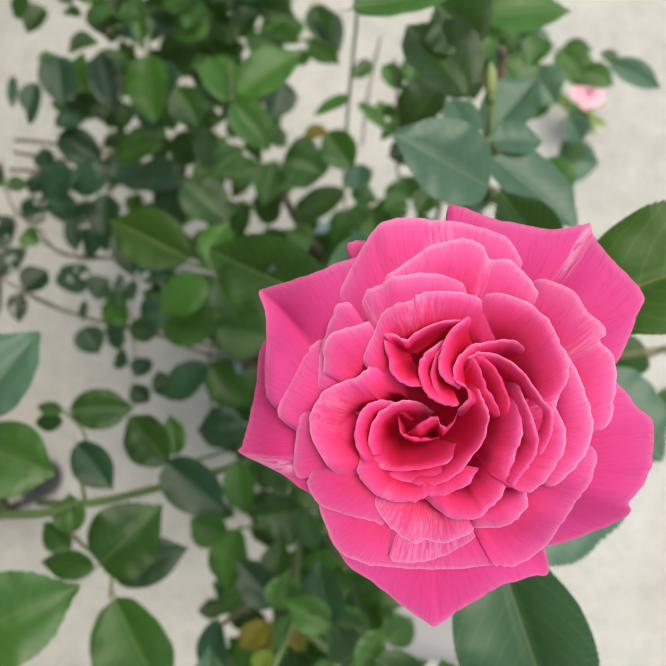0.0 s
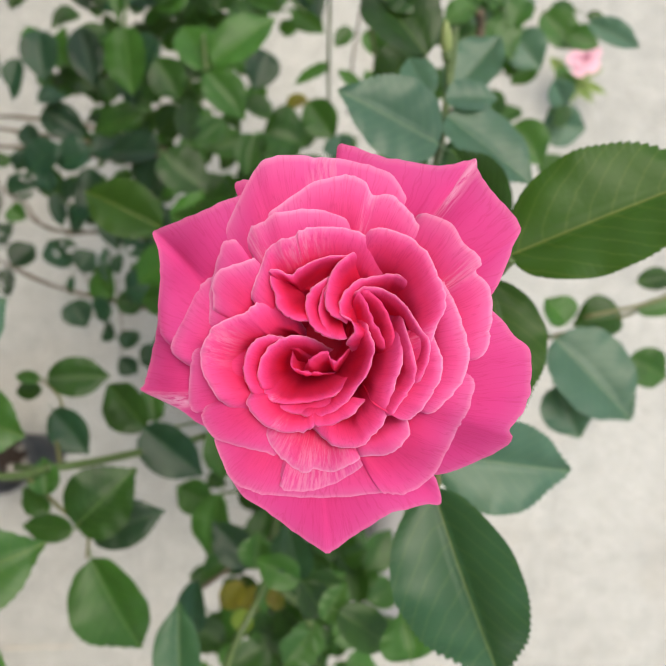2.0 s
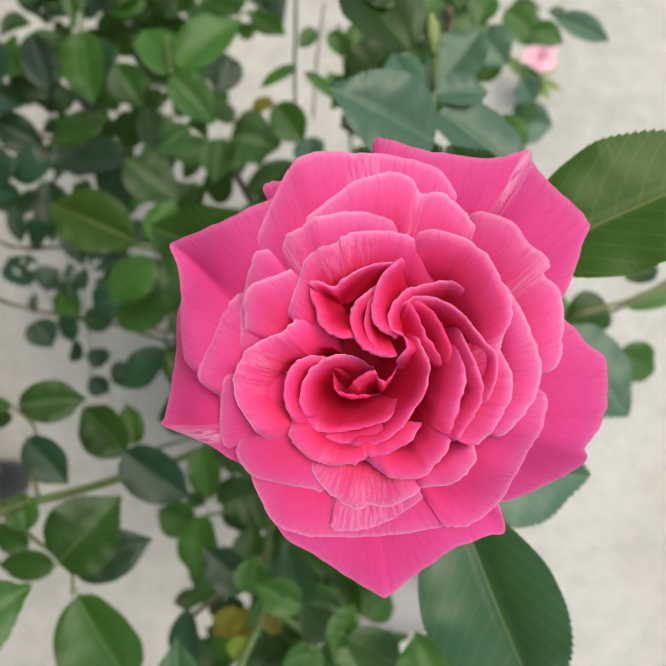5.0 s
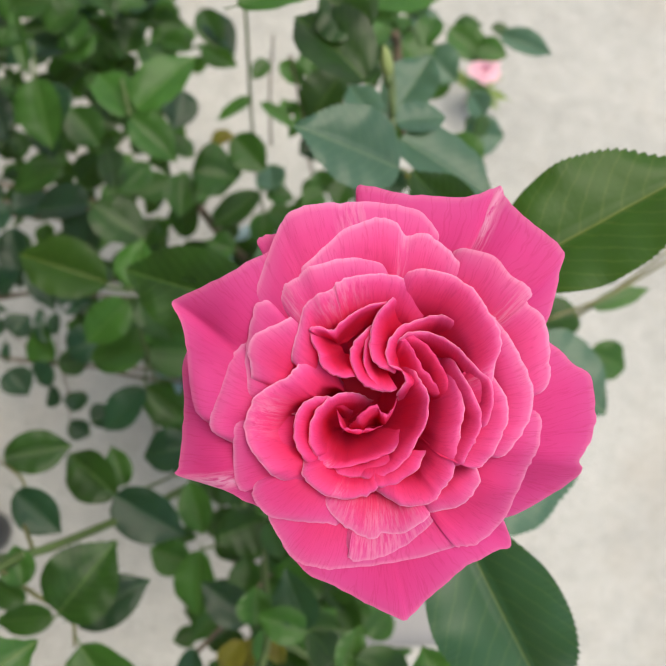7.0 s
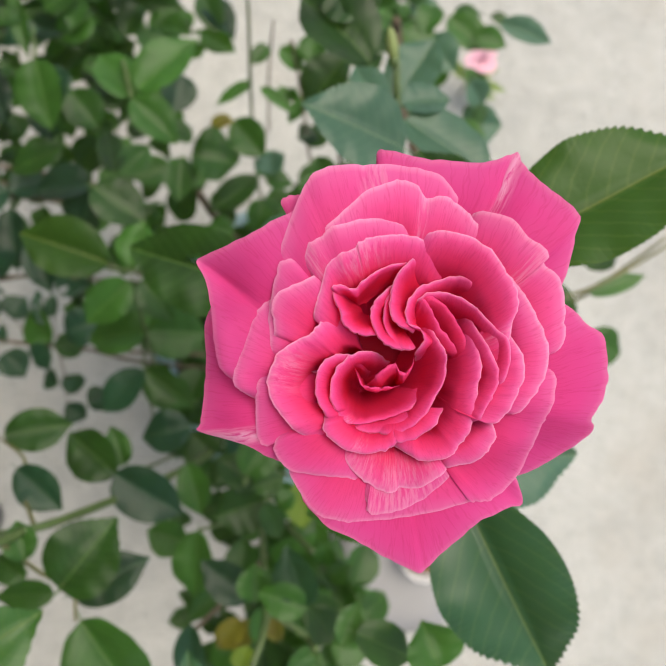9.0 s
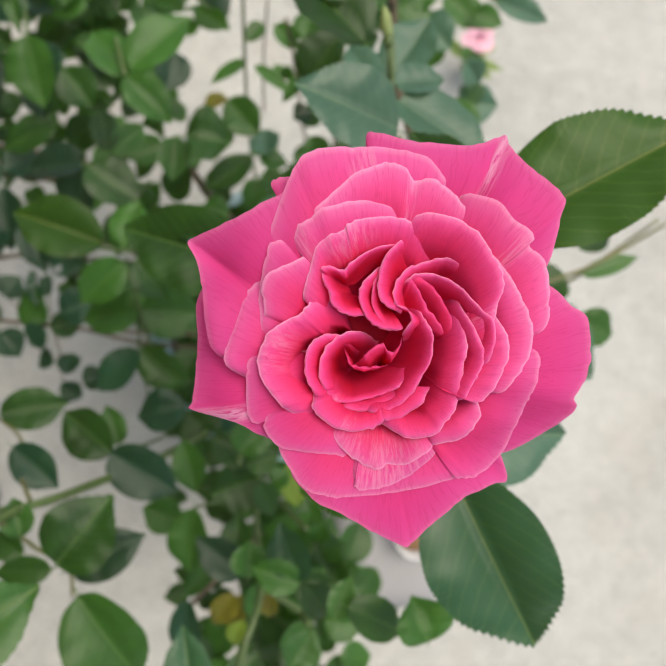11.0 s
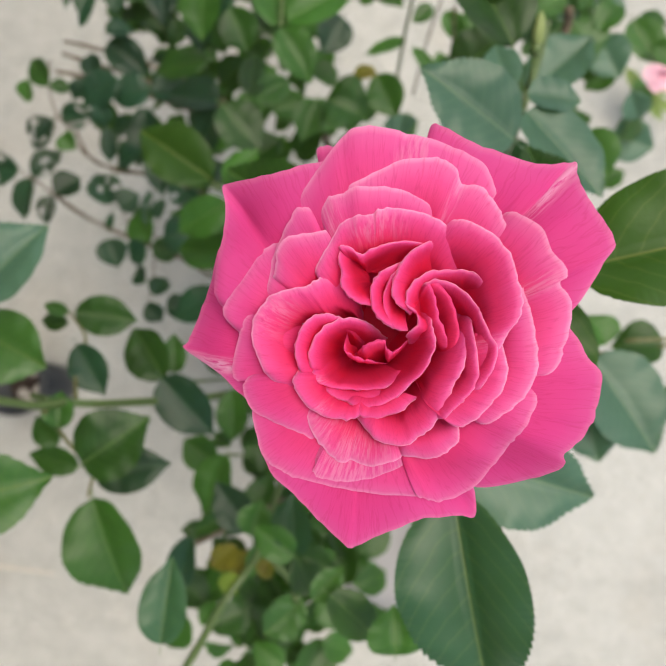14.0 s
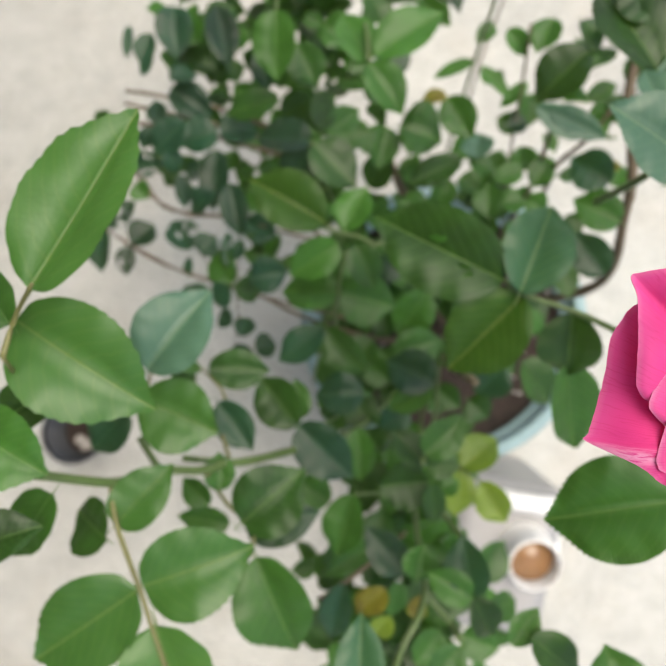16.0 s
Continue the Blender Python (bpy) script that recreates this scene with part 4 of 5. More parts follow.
stem(BUSH, [(0.077, 0.162, 0.360), (0.113, 0.249, 0.480), (0.138, 0.312, 0.600), (0.135, 0.320, 0.660), (0.129, 0.341, 0.740)], 3.5, 2, "brown")
stem(BUSH, [(0.080, 0.161, 0.360), (0.124, 0.246, 0.480), (0.155, 0.308, 0.600), (0.145, 0.308, 0.700), (0.160, 0.317, 0.760), (0.172, 0.334, 0.800)], 3.5, 2, "brown")
stem(BUSH, [(0.058, 0.150, 0.360), (0.034, 0.209, 0.430), (0.014, 0.259, 0.500), (-0.022, 0.291, 0.600), (-0.042, 0.321, 0.640)], 5.5, 5, "brown")
stem(BUSH, [(-0.112, 0.263, 0.860), (-0.107, 0.248, 0.800), (-0.095, 0.238, 0.700)], 2, 1, "green")
stem(BUSH, [(-0.066, 0.332, 0.880), (-0.074, 0.377, 0.860), (-0.098, 0.399, 0.700)], 2, 1, "green")
stem(BUSH, [(-0.166, 0.409, 0.820), (-0.172, 0.459, 0.800)], 2, 1.2, "green")
stem(BUSH, [(-0.021, -0.175, 1.040), (-0.012, -0.152, 1.020), (-0.005, -0.130, 1.000), (0.010, -0.098, 0.980), (0.007, -0.071, 0.900), (0.006, -0.055, 0.850)], 2.7, 2.3, "green")
stem(BUSH, [(0.041, -0.134, 0.950), (0.034, -0.129, 0.930), (0.014, -0.106, 0.950)], 3, 2, "green")
stem(BUSH, [(0.047, -0.075, 0.900), (0.030, -0.060, 0.860), (0.012, -0.043, 0.800), (0.029, 0.053, 0.500)], 2.4, 1.8, "green")
stem(BUSH, [(-0.067, -0.133, 0.900), (-0.031, -0.112, 0.860), (0.004, -0.092, 0.800)], 2.2, 1.5, "brown")
stem(BUSH, [(0.003, -0.009, 0.960), (0.019, 0.029, 0.850), (0.023, 0.057, 0.800), (0.051, 0.115, 0.500)], 1.8, 1.2, "green")
stem(BUSH, [(0.060, -0.029, 0.870), (0.043, -0.020, 0.870), (0.015, -0.012, 0.780)], 0.9, 1.4, "green")
stem(BUSH, [(-0.095, 0.008, 0.930), (-0.079, 0.009, 0.900), (-0.071, 0.012, 0.800)], 1.8, 1.2, "green")
stem(BUSH, [(-0.048, -0.052, 0.860), (-0.024, -0.050, 0.850), (0.009, -0.051, 0.800)], 1.6, 1.2, "green")
stem(BUSH, [(0.132, 0.085, 1.220), (0.136, 0.089, 1.225)], 2.2, 1.8, "green")
stem(BUSH, [(0.131, 0.085, 1.200), (0.124, 0.088, 1.220)], 2.0, 1.4, "green")
stem(BUSH, [(0.105, 0.015, 1.200), (0.110, 0.006, 1.205), (0.109, 0.001, 1.210)], 1.6, 1.2, "red")
stem(BUSH, [(0.107, 0.014, 1.160), (0.116, 0.010, 1.155)], 1.4, 1.0, "green")
stem(BUSH, [(0.226, 0.084, 0.900), (0.287, 0.102, 0.920), (0.319, 0.118, 0.930), (0.362, 0.142, 0.940)], 1.8, 1.2, "red")
stem(BUSH, [(0.134, 0.213, 0.900), (0.129, 0.199, 1.040), (0.134, 0.241, 1.060), (0.140, 0.280, 1.040)], 2.9, 2.3, "green")
stem(BUSH, [(0.055, 0.427, 0.550), (0.062, 0.467, 0.620), (0.074, 0.500, 0.700)], 1.6, 1.1, "brown")
stem(BUSH, [(0.248, 0.098, 0.950), (0.302, 0.111, 0.950), (0.366, 0.138, 0.950)], 1.6, 1.2, "red")

stem(BUSH, [(-0.187, -0.001, 1.030), (-0.181, -0.009, 1.030), (-0.173, -0.019, 1.030)], 2.6, 2.2, "green")
stem(BUSH, [(-0.165, -0.016, 1.000), (-0.152, -0.016, 1.000), (-0.141, -0.017, 0.990)], 2.4, 2.4, "green")
# a pale flower bud on the tall cane
bud = part("bud", lathe([(0, 0.0), (0.0022, 0.0005), (0.0034, 0.004), (0.0037, 0.008), (0.0030, 0.013), (0.0016, 0.017), (0, 0.019)], 16, 0.06), PALE, BUSH, "pale yellow-green closed flower bud", m=pose(0.129, 0.242, 1.082, -58, 0, 6))
part("calyx", lathe([(0, -0.005), (0.0020, -0.005), (0.0030, -0.002), (0.0031, 0.001), (0, 0.002)], 12), STEM["green"], bud, m=pose(0.129, 0.242, 1.082, -58, 0, 6))
stem(BUSH, [(0.129, 0.238, 1.079), (0.131, 0.228, 1.068), (0.133, 0.222, 1.052)], 1.1, 1.4, "green")

# twigs of the eaten branch and its stubs
stem(BUSH, [(-0.370, 0.339, 0.705), (-0.364, 0.306, 0.705), (-0.350, 0.278, 0.705), (-0.332, 0.262, 0.702), (-0.312, 0.239, 0.700), (-0.270, 0.224, 0.695), (-0.225, 0.225, 0.690), (-0.120, 0.215, 0.640)], 0.9, 1.8, "brown")
stem(BUSH, [(-0.382, 0.205, 0.705), (-0.339, 0.186, 0.702), (-0.281, 0.160, 0.700), (-0.212, 0.142, 0.695), (-0.132, 0.128, 0.680), (-0.050, 0.120, 0.620)], 0.8, 2.0, "brown")
stem(BUSH, [(-0.360, 0.366, 0.700), (-0.329, 0.364, 0.700), (-0.250, 0.357, 0.685), (-0.140, 0.335, 0.640)], 1.9, 2.4, "brown")
stem(BUSH, [(-0.359, 0.351, 0.700), (-0.330, 0.346, 0.700), (-0.250, 0.338, 0.685), (-0.140, 0.325, 0.640)], 1.9, 2.4, "brown")
stem(BUSH, [(-0.363, 0.329, 0.700), (-0.326, 0.327, 0.700), (-0.250, 0.322, 0.685), (-0.140, 0.312, 0.640)], 2.0, 2.6, "brown")
stem(BUSH, [(-0.250, 0.180, 0.712), (-0.238, 0.162, 0.705), (-0.225, 0.146, 0.698)], 0.6, 0.8, "brown")
stem(BUSH, [(-0.204, 0.176, 0.706), (-0.206, 0.160, 0.702), (-0.206, 0.143, 0.696)], 0.6, 0.9, "brown")
stem(BUSH, [(-0.200, 0.080, 0.702), (-0.200, 0.105, 0.700), (-0.206, 0.140, 0.696)], 0.7, 0.9, "brown")
stem(BUSH, [(-0.344, 0.252, 0.708), (-0.350, 0.278, 0.706)], 0.6, 0.7, "brown")

# branch with insect holes, low over the concrete
leaf(BUSH, (-0.361, 0.306, 0.713), (-0.391, 0.338, 0.703), 0.0270)
leaf(BUSH, (-0.356, 0.302, 0.717), (-0.339, 0.312, 0.704), 0.0181)
leaf(BUSH, (-0.384, 0.308, 0.716), (-0.387, 0.285, 0.703), 0.0253, "young")
leaf(BUSH, (-0.347, 0.279, 0.699), (-0.309, 0.283, 0.692), 0.0289, "eaten")
leaf(BUSH, (-0.344, 0.265, 0.721), (-0.367, 0.230, 0.712), 0.0330, "eaten")
leaf(BUSH, (-0.329, 0.250, 0.720), (-0.314, 0.234, 0.718), 0.0253)
leaf(BUSH, (-0.362, 0.200, 0.709), (-0.332, 0.232, 0.706), 0.0301, "eaten")
leaf(BUSH, (-0.377, 0.202, 0.711), (-0.425, 0.204, 0.703), 0.0373, "eaten")
leaf(BUSH, (-0.370, 0.198, 0.698), (-0.370, 0.149, 0.695), 0.0330, "dark")
leaf(BUSH, (-0.332, 0.184, 0.705), (-0.312, 0.209, 0.692), 0.0349, "dark")
leaf(BUSH, (-0.332, 0.178, 0.716), (-0.331, 0.145, 0.714), 0.0229, "eaten")
leaf(BUSH, (-0.258, 0.180, 0.717), (-0.283, 0.211, 0.715), 0.0361, "eaten")
leaf(BUSH, (-0.251, 0.179, 0.713), (-0.231, 0.198, 0.711), 0.0289, "dark")
leaf(BUSH, (-0.261, 0.151, 0.698), (-0.270, 0.178, 0.686), 0.0132, "dark")
leaf(BUSH, (-0.261, 0.141, 0.703), (-0.243, 0.112, 0.700), 0.0330, "dark")
leaf(BUSH, (-0.207, 0.137, 0.722), (-0.230, 0.123, 0.709), 0.0289, "dark")
leaf(BUSH, (-0.207, 0.140, 0.705), (-0.177, 0.141, 0.691), 0.0289)
leaf(BUSH, (-0.204, 0.100, 0.711), (-0.223, 0.113, 0.701), 0.0217, "dark")
leaf(BUSH, (-0.196, 0.087, 0.703), (-0.187, 0.111, 0.690), 0.0241, "dark")
leaf(BUSH, (-0.206, 0.145, 0.715), (-0.236, 0.187, 0.701), 0.0361)
leaf(BUSH, (-0.210, 0.164, 0.719), (-0.219, 0.205, 0.715), 0.0181, "eaten")
leaf(BUSH, (-0.206, 0.173, 0.707), (-0.204, 0.199, 0.704), 0.0169, "dark")
leaf(BUSH, (-0.201, 0.219, 0.701), (-0.164, 0.205, 0.701), 0.0361, "eaten")
leaf(BUSH, (-0.177, 0.074, 0.705), (-0.153, 0.081, 0.697), 0.0289, "dark")
leaf(BUSH, (-0.202, 0.077, 0.698), (-0.183, 0.060, 0.689), 0.0253, "dark")
# dark leaves of the old canes
leaf(BUSH, (-0.331, 0.429, 0.718), (-0.341, 0.393, 0.714), 0.0245, "dark")
leaf(BUSH, (-0.352, 0.431, 0.730), (-0.354, 0.394, 0.723), 0.0122, "dark")
leaf(BUSH, (-0.324, 0.402, 0.718), (-0.338, 0.379, 0.711), 0.0194, "dark")
leaf(BUSH, (-0.304, 0.458, 0.727), (-0.295, 0.397, 0.726), 0.0408, "dark")
leaf(BUSH, (-0.252, 0.457, 0.733), (-0.231, 0.386, 0.733), 0.0357, "dark")
leaf(BUSH, (-0.299, 0.371, 0.728), (-0.270, 0.385, 0.716), 0.0306, "dark")
leaf(BUSH, (-0.303, 0.368, 0.710), (-0.253, 0.343, 0.699), 0.0382, "dark")
leaf(BUSH, (-0.310, 0.322, 0.719), (-0.319, 0.354, 0.711), 0.0229, "dark")
leaf(BUSH, (-0.243, 0.321, 0.710), (-0.284, 0.302, 0.710), 0.0408, "dark")
leaf(BUSH, (-0.239, 0.317, 0.714), (-0.196, 0.330, 0.701), 0.0433, "dark")
leaf(BUSH, (-0.240, 0.297, 0.715), (-0.241, 0.228, 0.704), 0.0347, "dark")
leaf(BUSH, (-0.274, 0.321, 0.732), (-0.314, 0.287, 0.719), 0.0382, "dark")
leaf(BUSH, (-0.315, 0.317, 0.718), (-0.331, 0.294, 0.713), 0.0194, "dark")
leaf(BUSH, (-0.294, 0.291, 0.723), (-0.285, 0.268, 0.712), 0.0229, "dark")
leaf(BUSH, (-0.261, 0.282, 0.713), (-0.274, 0.262, 0.702), 0.0204, "eaten")
leaf(BUSH, (-0.274, 0.262, 0.729), (-0.269, 0.226, 0.717), 0.0178, "dark")
leaf(BUSH, (-0.239, 0.249, 0.711), (-0.271, 0.228, 0.698), 0.0280, "dark")
leaf(BUSH, (-0.222, 0.260, 0.712), (-0.206, 0.200, 0.707), 0.0306, "dark")
# leaves of the far side
leaf(BUSH, (-0.118, 0.318, 0.743), (-0.124, 0.372, 0.730), 0.0280)
leaf(BUSH, (-0.114, 0.316, 0.736), (-0.081, 0.350, 0.723), 0.0306)
leaf(BUSH, (-0.034, 0.328, 0.741), (0.014, 0.318, 0.737), 0.0561)
leaf(BUSH, (0.015, 0.366, 0.736), (-0.014, 0.359, 0.733), 0.0204, "yellow")
leaf(BUSH, (-0.047, 0.330, 0.730), (-0.055, 0.282, 0.728), 0.0331)
leaf(BUSH, (0.036, 0.294, 0.745), (-0.020, 0.267, 0.731), 0.0306)
leaf(BUSH, (0.015, 0.366, 0.732), (0.046, 0.322, 0.731), 0.0382)
leaf(BUSH, (0.051, 0.294, 0.752), (0.052, 0.324, 0.744), 0.0331, "blue")
leaf(BUSH, (0.043, 0.294, 0.738), (0.074, 0.287, 0.734), 0.0245)
leaf(BUSH, (0.040, 0.404, 0.742), (-0.002, 0.388, 0.731), 0.0153)
leaf(BUSH, (0.049, 0.399, 0.739), (0.087, 0.367, 0.733), 0.0143)
leaf(BUSH, (0.102, 0.389, 0.729), (0.075, 0.364, 0.717), 0.0153)
leaf(BUSH, (0.077, 0.449, 0.729), (0.101, 0.423, 0.722), 0.0229)
leaf(BUSH, (0.122, 0.453, 0.748), (0.107, 0.413, 0.746), 0.0331)
leaf(BUSH, (0.151, 0.453, 0.746), (0.170, 0.429, 0.732), 0.0306, "dark")
leaf(BUSH, (0.111, 0.357, 0.743), (0.171, 0.330, 0.732), 0.0280, "blue")
leaf(BUSH, (0.197, 0.284, 0.731), (0.154, 0.310, 0.724), 0.0433, "dark")
leaf(BUSH, (0.205, 0.298, 0.732), (0.183, 0.308, 0.720), 0.0153, "yellow")
# leaflets
leaf(BUSH, (-0.166, 0.409, 0.820), (-0.163, 0.344, 0.800), 0.0451)
leaf(BUSH, (-0.193, 0.411, 0.740), (-0.186, 0.367, 0.720), 0.0288, "dark")
leaf(BUSH, (-0.152, 0.405, 0.760), (-0.129, 0.367, 0.740), 0.0396)
leaf(BUSH, (-0.169, 0.458, 0.700), (-0.215, 0.429, 0.680), 0.0406, "dark")
leaf(BUSH, (-0.138, 0.372, 0.700), (-0.174, 0.349, 0.680), 0.0377)
leaf(BUSH, (-0.165, 0.343, 0.760), (-0.226, 0.326, 0.750), 0.0306)
leaf(BUSH, (-0.114, 0.263, 0.860), (-0.168, 0.269, 0.850), 0.0389, "dark")
leaf(BUSH, (-0.111, 0.261, 0.860), (-0.069, 0.226, 0.850), 0.0409)
leaf(BUSH, (-0.114, 0.257, 0.860), (-0.132, 0.229, 0.830), 0.0381, "dark")
leaf(BUSH, (-0.087, 0.173, 0.930), (-0.151, 0.203, 0.940), 0.0439, "deep", roll=0)
leaf(BUSH, (-0.180, 0.148, 0.750), (-0.141, 0.158, 0.750), 0.0375, "dark")
leaf(BUSH, (-0.077, 0.161, 0.910), (-0.117, 0.131, 0.900), 0.0316)
leaf(BUSH, (-0.062, 0.157, 0.930), (-0.043, 0.123, 0.920), 0.0269)
leaf(BUSH, (-0.072, 0.169, 0.920), (-0.056, 0.206, 0.920), 0.0322)
leaf(BUSH, (-0.077, 0.125, 0.860), (-0.131, 0.125, 0.850), 0.0381)
leaf(BUSH, (-0.075, 0.125, 0.860), (-0.024, 0.118, 0.850), 0.0448)
leaf(BUSH, (0.036, 0.116, 1.060), (-0.046, 0.152, 1.050), 0.0499, "bitten")
leaf(BUSH, (0.046, 0.109, 1.060), (0.065, 0.168, 1.050), 0.0395, "cool", roll=0)
leaf(BUSH, (0.050, 0.109, 1.050), (0.009, 0.059, 1.030), 0.0450, "deep", roll=0)
leaf(BUSH, (0.083, 0.102, 1.040), (0.087, 0.061, 1.020), 0.0367)
leaf(BUSH, (0.086, 0.072, 1.020), (0.105, 0.015, 0.980), 0.0360)
leaf(BUSH, (0.005, 0.141, 0.800), (-0.019, 0.096, 0.780), 0.0391)
leaf(BUSH, (-0.022, 0.077, 0.800), (0.027, 0.095, 0.790), 0.0369)
leaf(BUSH, (-0.067, 0.336, 0.870), (-0.096, 0.389, 0.860), 0.0360)
leaf(BUSH, (-0.061, 0.338, 0.880), (-0.003, 0.384, 0.880), 0.0403)
leaf(BUSH, (-0.066, 0.331, 0.880), (-0.031, 0.291, 0.870), 0.0336)
leaf(BUSH, (-0.051, 0.325, 0.800), (-0.059, 0.312, 0.780), 0.0270)
leaf(BUSH, (0.071, 0.239, 0.720), (0.068, 0.279, 0.720), 0.0319)
leaf(BUSH, (0.131, 0.363, 0.860), (0.089, 0.322, 0.840), 0.0439)
leaf(BUSH, (0.063, 0.458, 0.720), (0.043, 0.437, 0.720), 0.0191)
leaf(BUSH, (0.092, 0.288, 0.900), (0.139, 0.267, 0.900), 0.0222, "blue")
leaf(BUSH, (0.109, 0.356, 0.700), (0.086, 0.349, 0.700), 0.0291, "dark")
leaf(BUSH, (0.104, 0.328, 0.700), (0.117, 0.305, 0.680), 0.0303, "young")
leaf(BUSH, (0.136, 0.310, 0.700), (0.119, 0.282, 0.700), 0.0289)
leaf(BUSH, (0.108, 0.301, 0.700), (0.078, 0.287, 0.700), 0.0241)
leaf(BUSH, (0.151, 0.306, 0.660), (0.130, 0.315, 0.660), 0.0227)
leaf(BUSH, (0.187, 0.223, 0.800), (0.141, 0.243, 0.800), 0.0382)
leaf(BUSH, (0.163, 0.163, 0.840), (0.132, 0.201, 0.840), 0.0331, "dark")
leaf(BUSH, (0.191, 0.439, 0.800), (0.160, 0.416, 0.800), 0.0317, "young")
leaf(BUSH, (0.199, 0.421, 0.780), (0.172, 0.411, 0.780), 0.0195)
leaf(BUSH, (0.164, 0.398, 0.760), (0.187, 0.417, 0.760), 0.0179, "young")
leaf(BUSH, (0.163, 0.369, 0.740), (0.194, 0.387, 0.740), 0.0206)
leaf(BUSH, (0.114, 0.219, 0.720), (0.088, 0.189, 0.720), 0.0326)
leaf(BUSH, (0.129, 0.193, 0.740), (0.150, 0.217, 0.740), 0.0362)
leaf(BUSH, (0.001, 0.240, 0.720), (-0.028, 0.252, 0.720), 0.0331)
leaf(BUSH, (0.054, 0.223, 0.680), (0.077, 0.235, 0.680), 0.0296)
leaf(BUSH, (0.087, 0.260, 0.700), (0.115, 0.267, 0.700), 0.0288)
leaf(BUSH, (0.115, 0.267, 0.700), (0.139, 0.254, 0.700), 0.0288)
leaf(BUSH, (0.041, 0.299, 0.660), (0.067, 0.285, 0.660), 0.0305)
leaf(BUSH, (-0.174, 0.073, 1.215), (-0.136, 0.147, 1.217), 0.0425, "young", roll=-10)
leaf(BUSH, (-0.192, 0.062, 1.190), (-0.130, 0.028, 1.185), 0.0461, "young")
leaf(BUSH, (-0.183, 0.059, 1.210), (-0.205, 0.083, 1.210), 0.0208)
leaf(BUSH, (-0.209, 0.015, 1.190), (-0.172, -0.003, 1.190), 0.0347)
leaf(BUSH, (-0.207, -0.040, 1.180), (-0.177, -0.026, 1.180), 0.0225)
leaf(BUSH, (-0.182, 0.034, 1.160), (-0.221, 0.012, 1.150), 0.0226)
leaf(BUSH, (-0.186, -0.018, 1.150), (-0.208, -0.053, 1.140), 0.0251)
leaf(BUSH, (-0.168, 0.044, 1.085), (-0.137, 0.094, 1.085), 0.0412, "blue", roll=0)
leaf(BUSH, (-0.177, 0.026, 1.065), (-0.128, 0.010, 1.060), 0.0426, "young", roll=0)
leaf(BUSH, (-0.164, 0.048, 0.960), (-0.118, 0.050, 0.950), 0.0293, roll=0)
leaf(BUSH, (-0.149, 0.024, 0.980), (-0.120, -0.008, 0.980), 0.0260, "dark")
leaf(BUSH, (-0.169, 0.046, 0.960), (-0.190, 0.050, 0.960), 0.0104, "young")
leaf(BUSH, (-0.177, 0.040, 0.940), (-0.200, 0.036, 0.940), 0.0135)
leaf(BUSH, (-0.095, 0.008, 0.930), (-0.130, 0.044, 0.920), 0.0363)
leaf(BUSH, (-0.096, 0.013, 0.900), (-0.104, 0.046, 0.900), 0.0200)
leaf(BUSH, (-0.094, 0.009, 0.940), (-0.048, -0.029, 0.930), 0.0373, "dark")
leaf(BUSH, (-0.048, 0.008, 0.880), (-0.043, -0.038, 0.870), 0.0265)
leaf(BUSH, (-0.090, 0.094, 0.820), (-0.132, 0.060, 0.810), 0.0321, "dark")
leaf(BUSH, (-0.089, 0.096, 0.820), (-0.048, 0.052, 0.810), 0.0361)
leaf(BUSH, (-0.046, 0.036, 0.860), (-0.090, 0.033, 0.860), 0.0350, "dark")
leaf(BUSH, (-0.172, -0.042, 1.100), (-0.143, -0.006, 1.100), 0.0274, "young", roll=0)
leaf(BUSH, (-0.183, -0.056, 1.080), (-0.212, -0.045, 1.060), 0.0326, roll=0)
leaf(BUSH, (-0.150, -0.070, 1.110), (-0.093, -0.045, 1.110), 0.0439, "young", roll=0)
leaf(BUSH, (-0.152, -0.072, 1.110), (-0.210, -0.120, 1.100), 0.0461, "young", roll=0)
leaf(BUSH, (-0.141, -0.089, 1.110), (-0.121, -0.140, 1.100), 0.0479, "young", roll=0)
leaf(BUSH, (-0.120, -0.056, 1.000), (-0.080, -0.016, 1.000), 0.0465, roll=0)
leaf(BUSH, (-0.123, -0.068, 0.965), (-0.069, -0.051, 0.960), 0.0330, "dark", roll=0)
leaf(BUSH, (-0.134, -0.064, 0.970), (-0.174, -0.062, 0.970), 0.0198, roll=0)
leaf(BUSH, (-0.148, -0.050, 0.980), (-0.170, -0.033, 0.980), 0.0183, roll=0)
leaf(BUSH, (-0.133, -0.032, 1.020), (-0.136, -0.007, 1.020), 0.0193)
leaf(BUSH, (-0.108, -0.078, 1.000), (-0.076, -0.145, 0.990), 0.0498, roll=0)
leaf(BUSH, (-0.208, 0.013, 1.000), (-0.236, -0.018, 0.990), 0.0310, "dark")
leaf(BUSH, (-0.048, -0.107, 0.940), (-0.056, -0.158, 0.920), 0.0232, "dark")
leaf(BUSH, (-0.048, -0.052, 0.860), (-0.058, -0.109, 0.850), 0.0371)
leaf(BUSH, (-0.024, -0.094, 0.840), (-0.068, -0.130, 0.840), 0.0247)
leaf(BUSH, (-0.004, -0.092, 0.950), (-0.035, -0.060, 0.950), 0.0268, "dark")
leaf(BUSH, (0.003, -0.087, 0.980), (0.006, -0.061, 0.980), 0.0246)
leaf(BUSH, (0.039, -0.087, 1.010), (0.008, -0.073, 1.010), 0.0218)
leaf(BUSH, (0.040, -0.087, 1.010), (0.056, -0.115, 1.000), 0.0219)
leaf(BUSH, (0.038, -0.086, 1.010), (0.029, -0.047, 1.010), 0.0291, "dark")
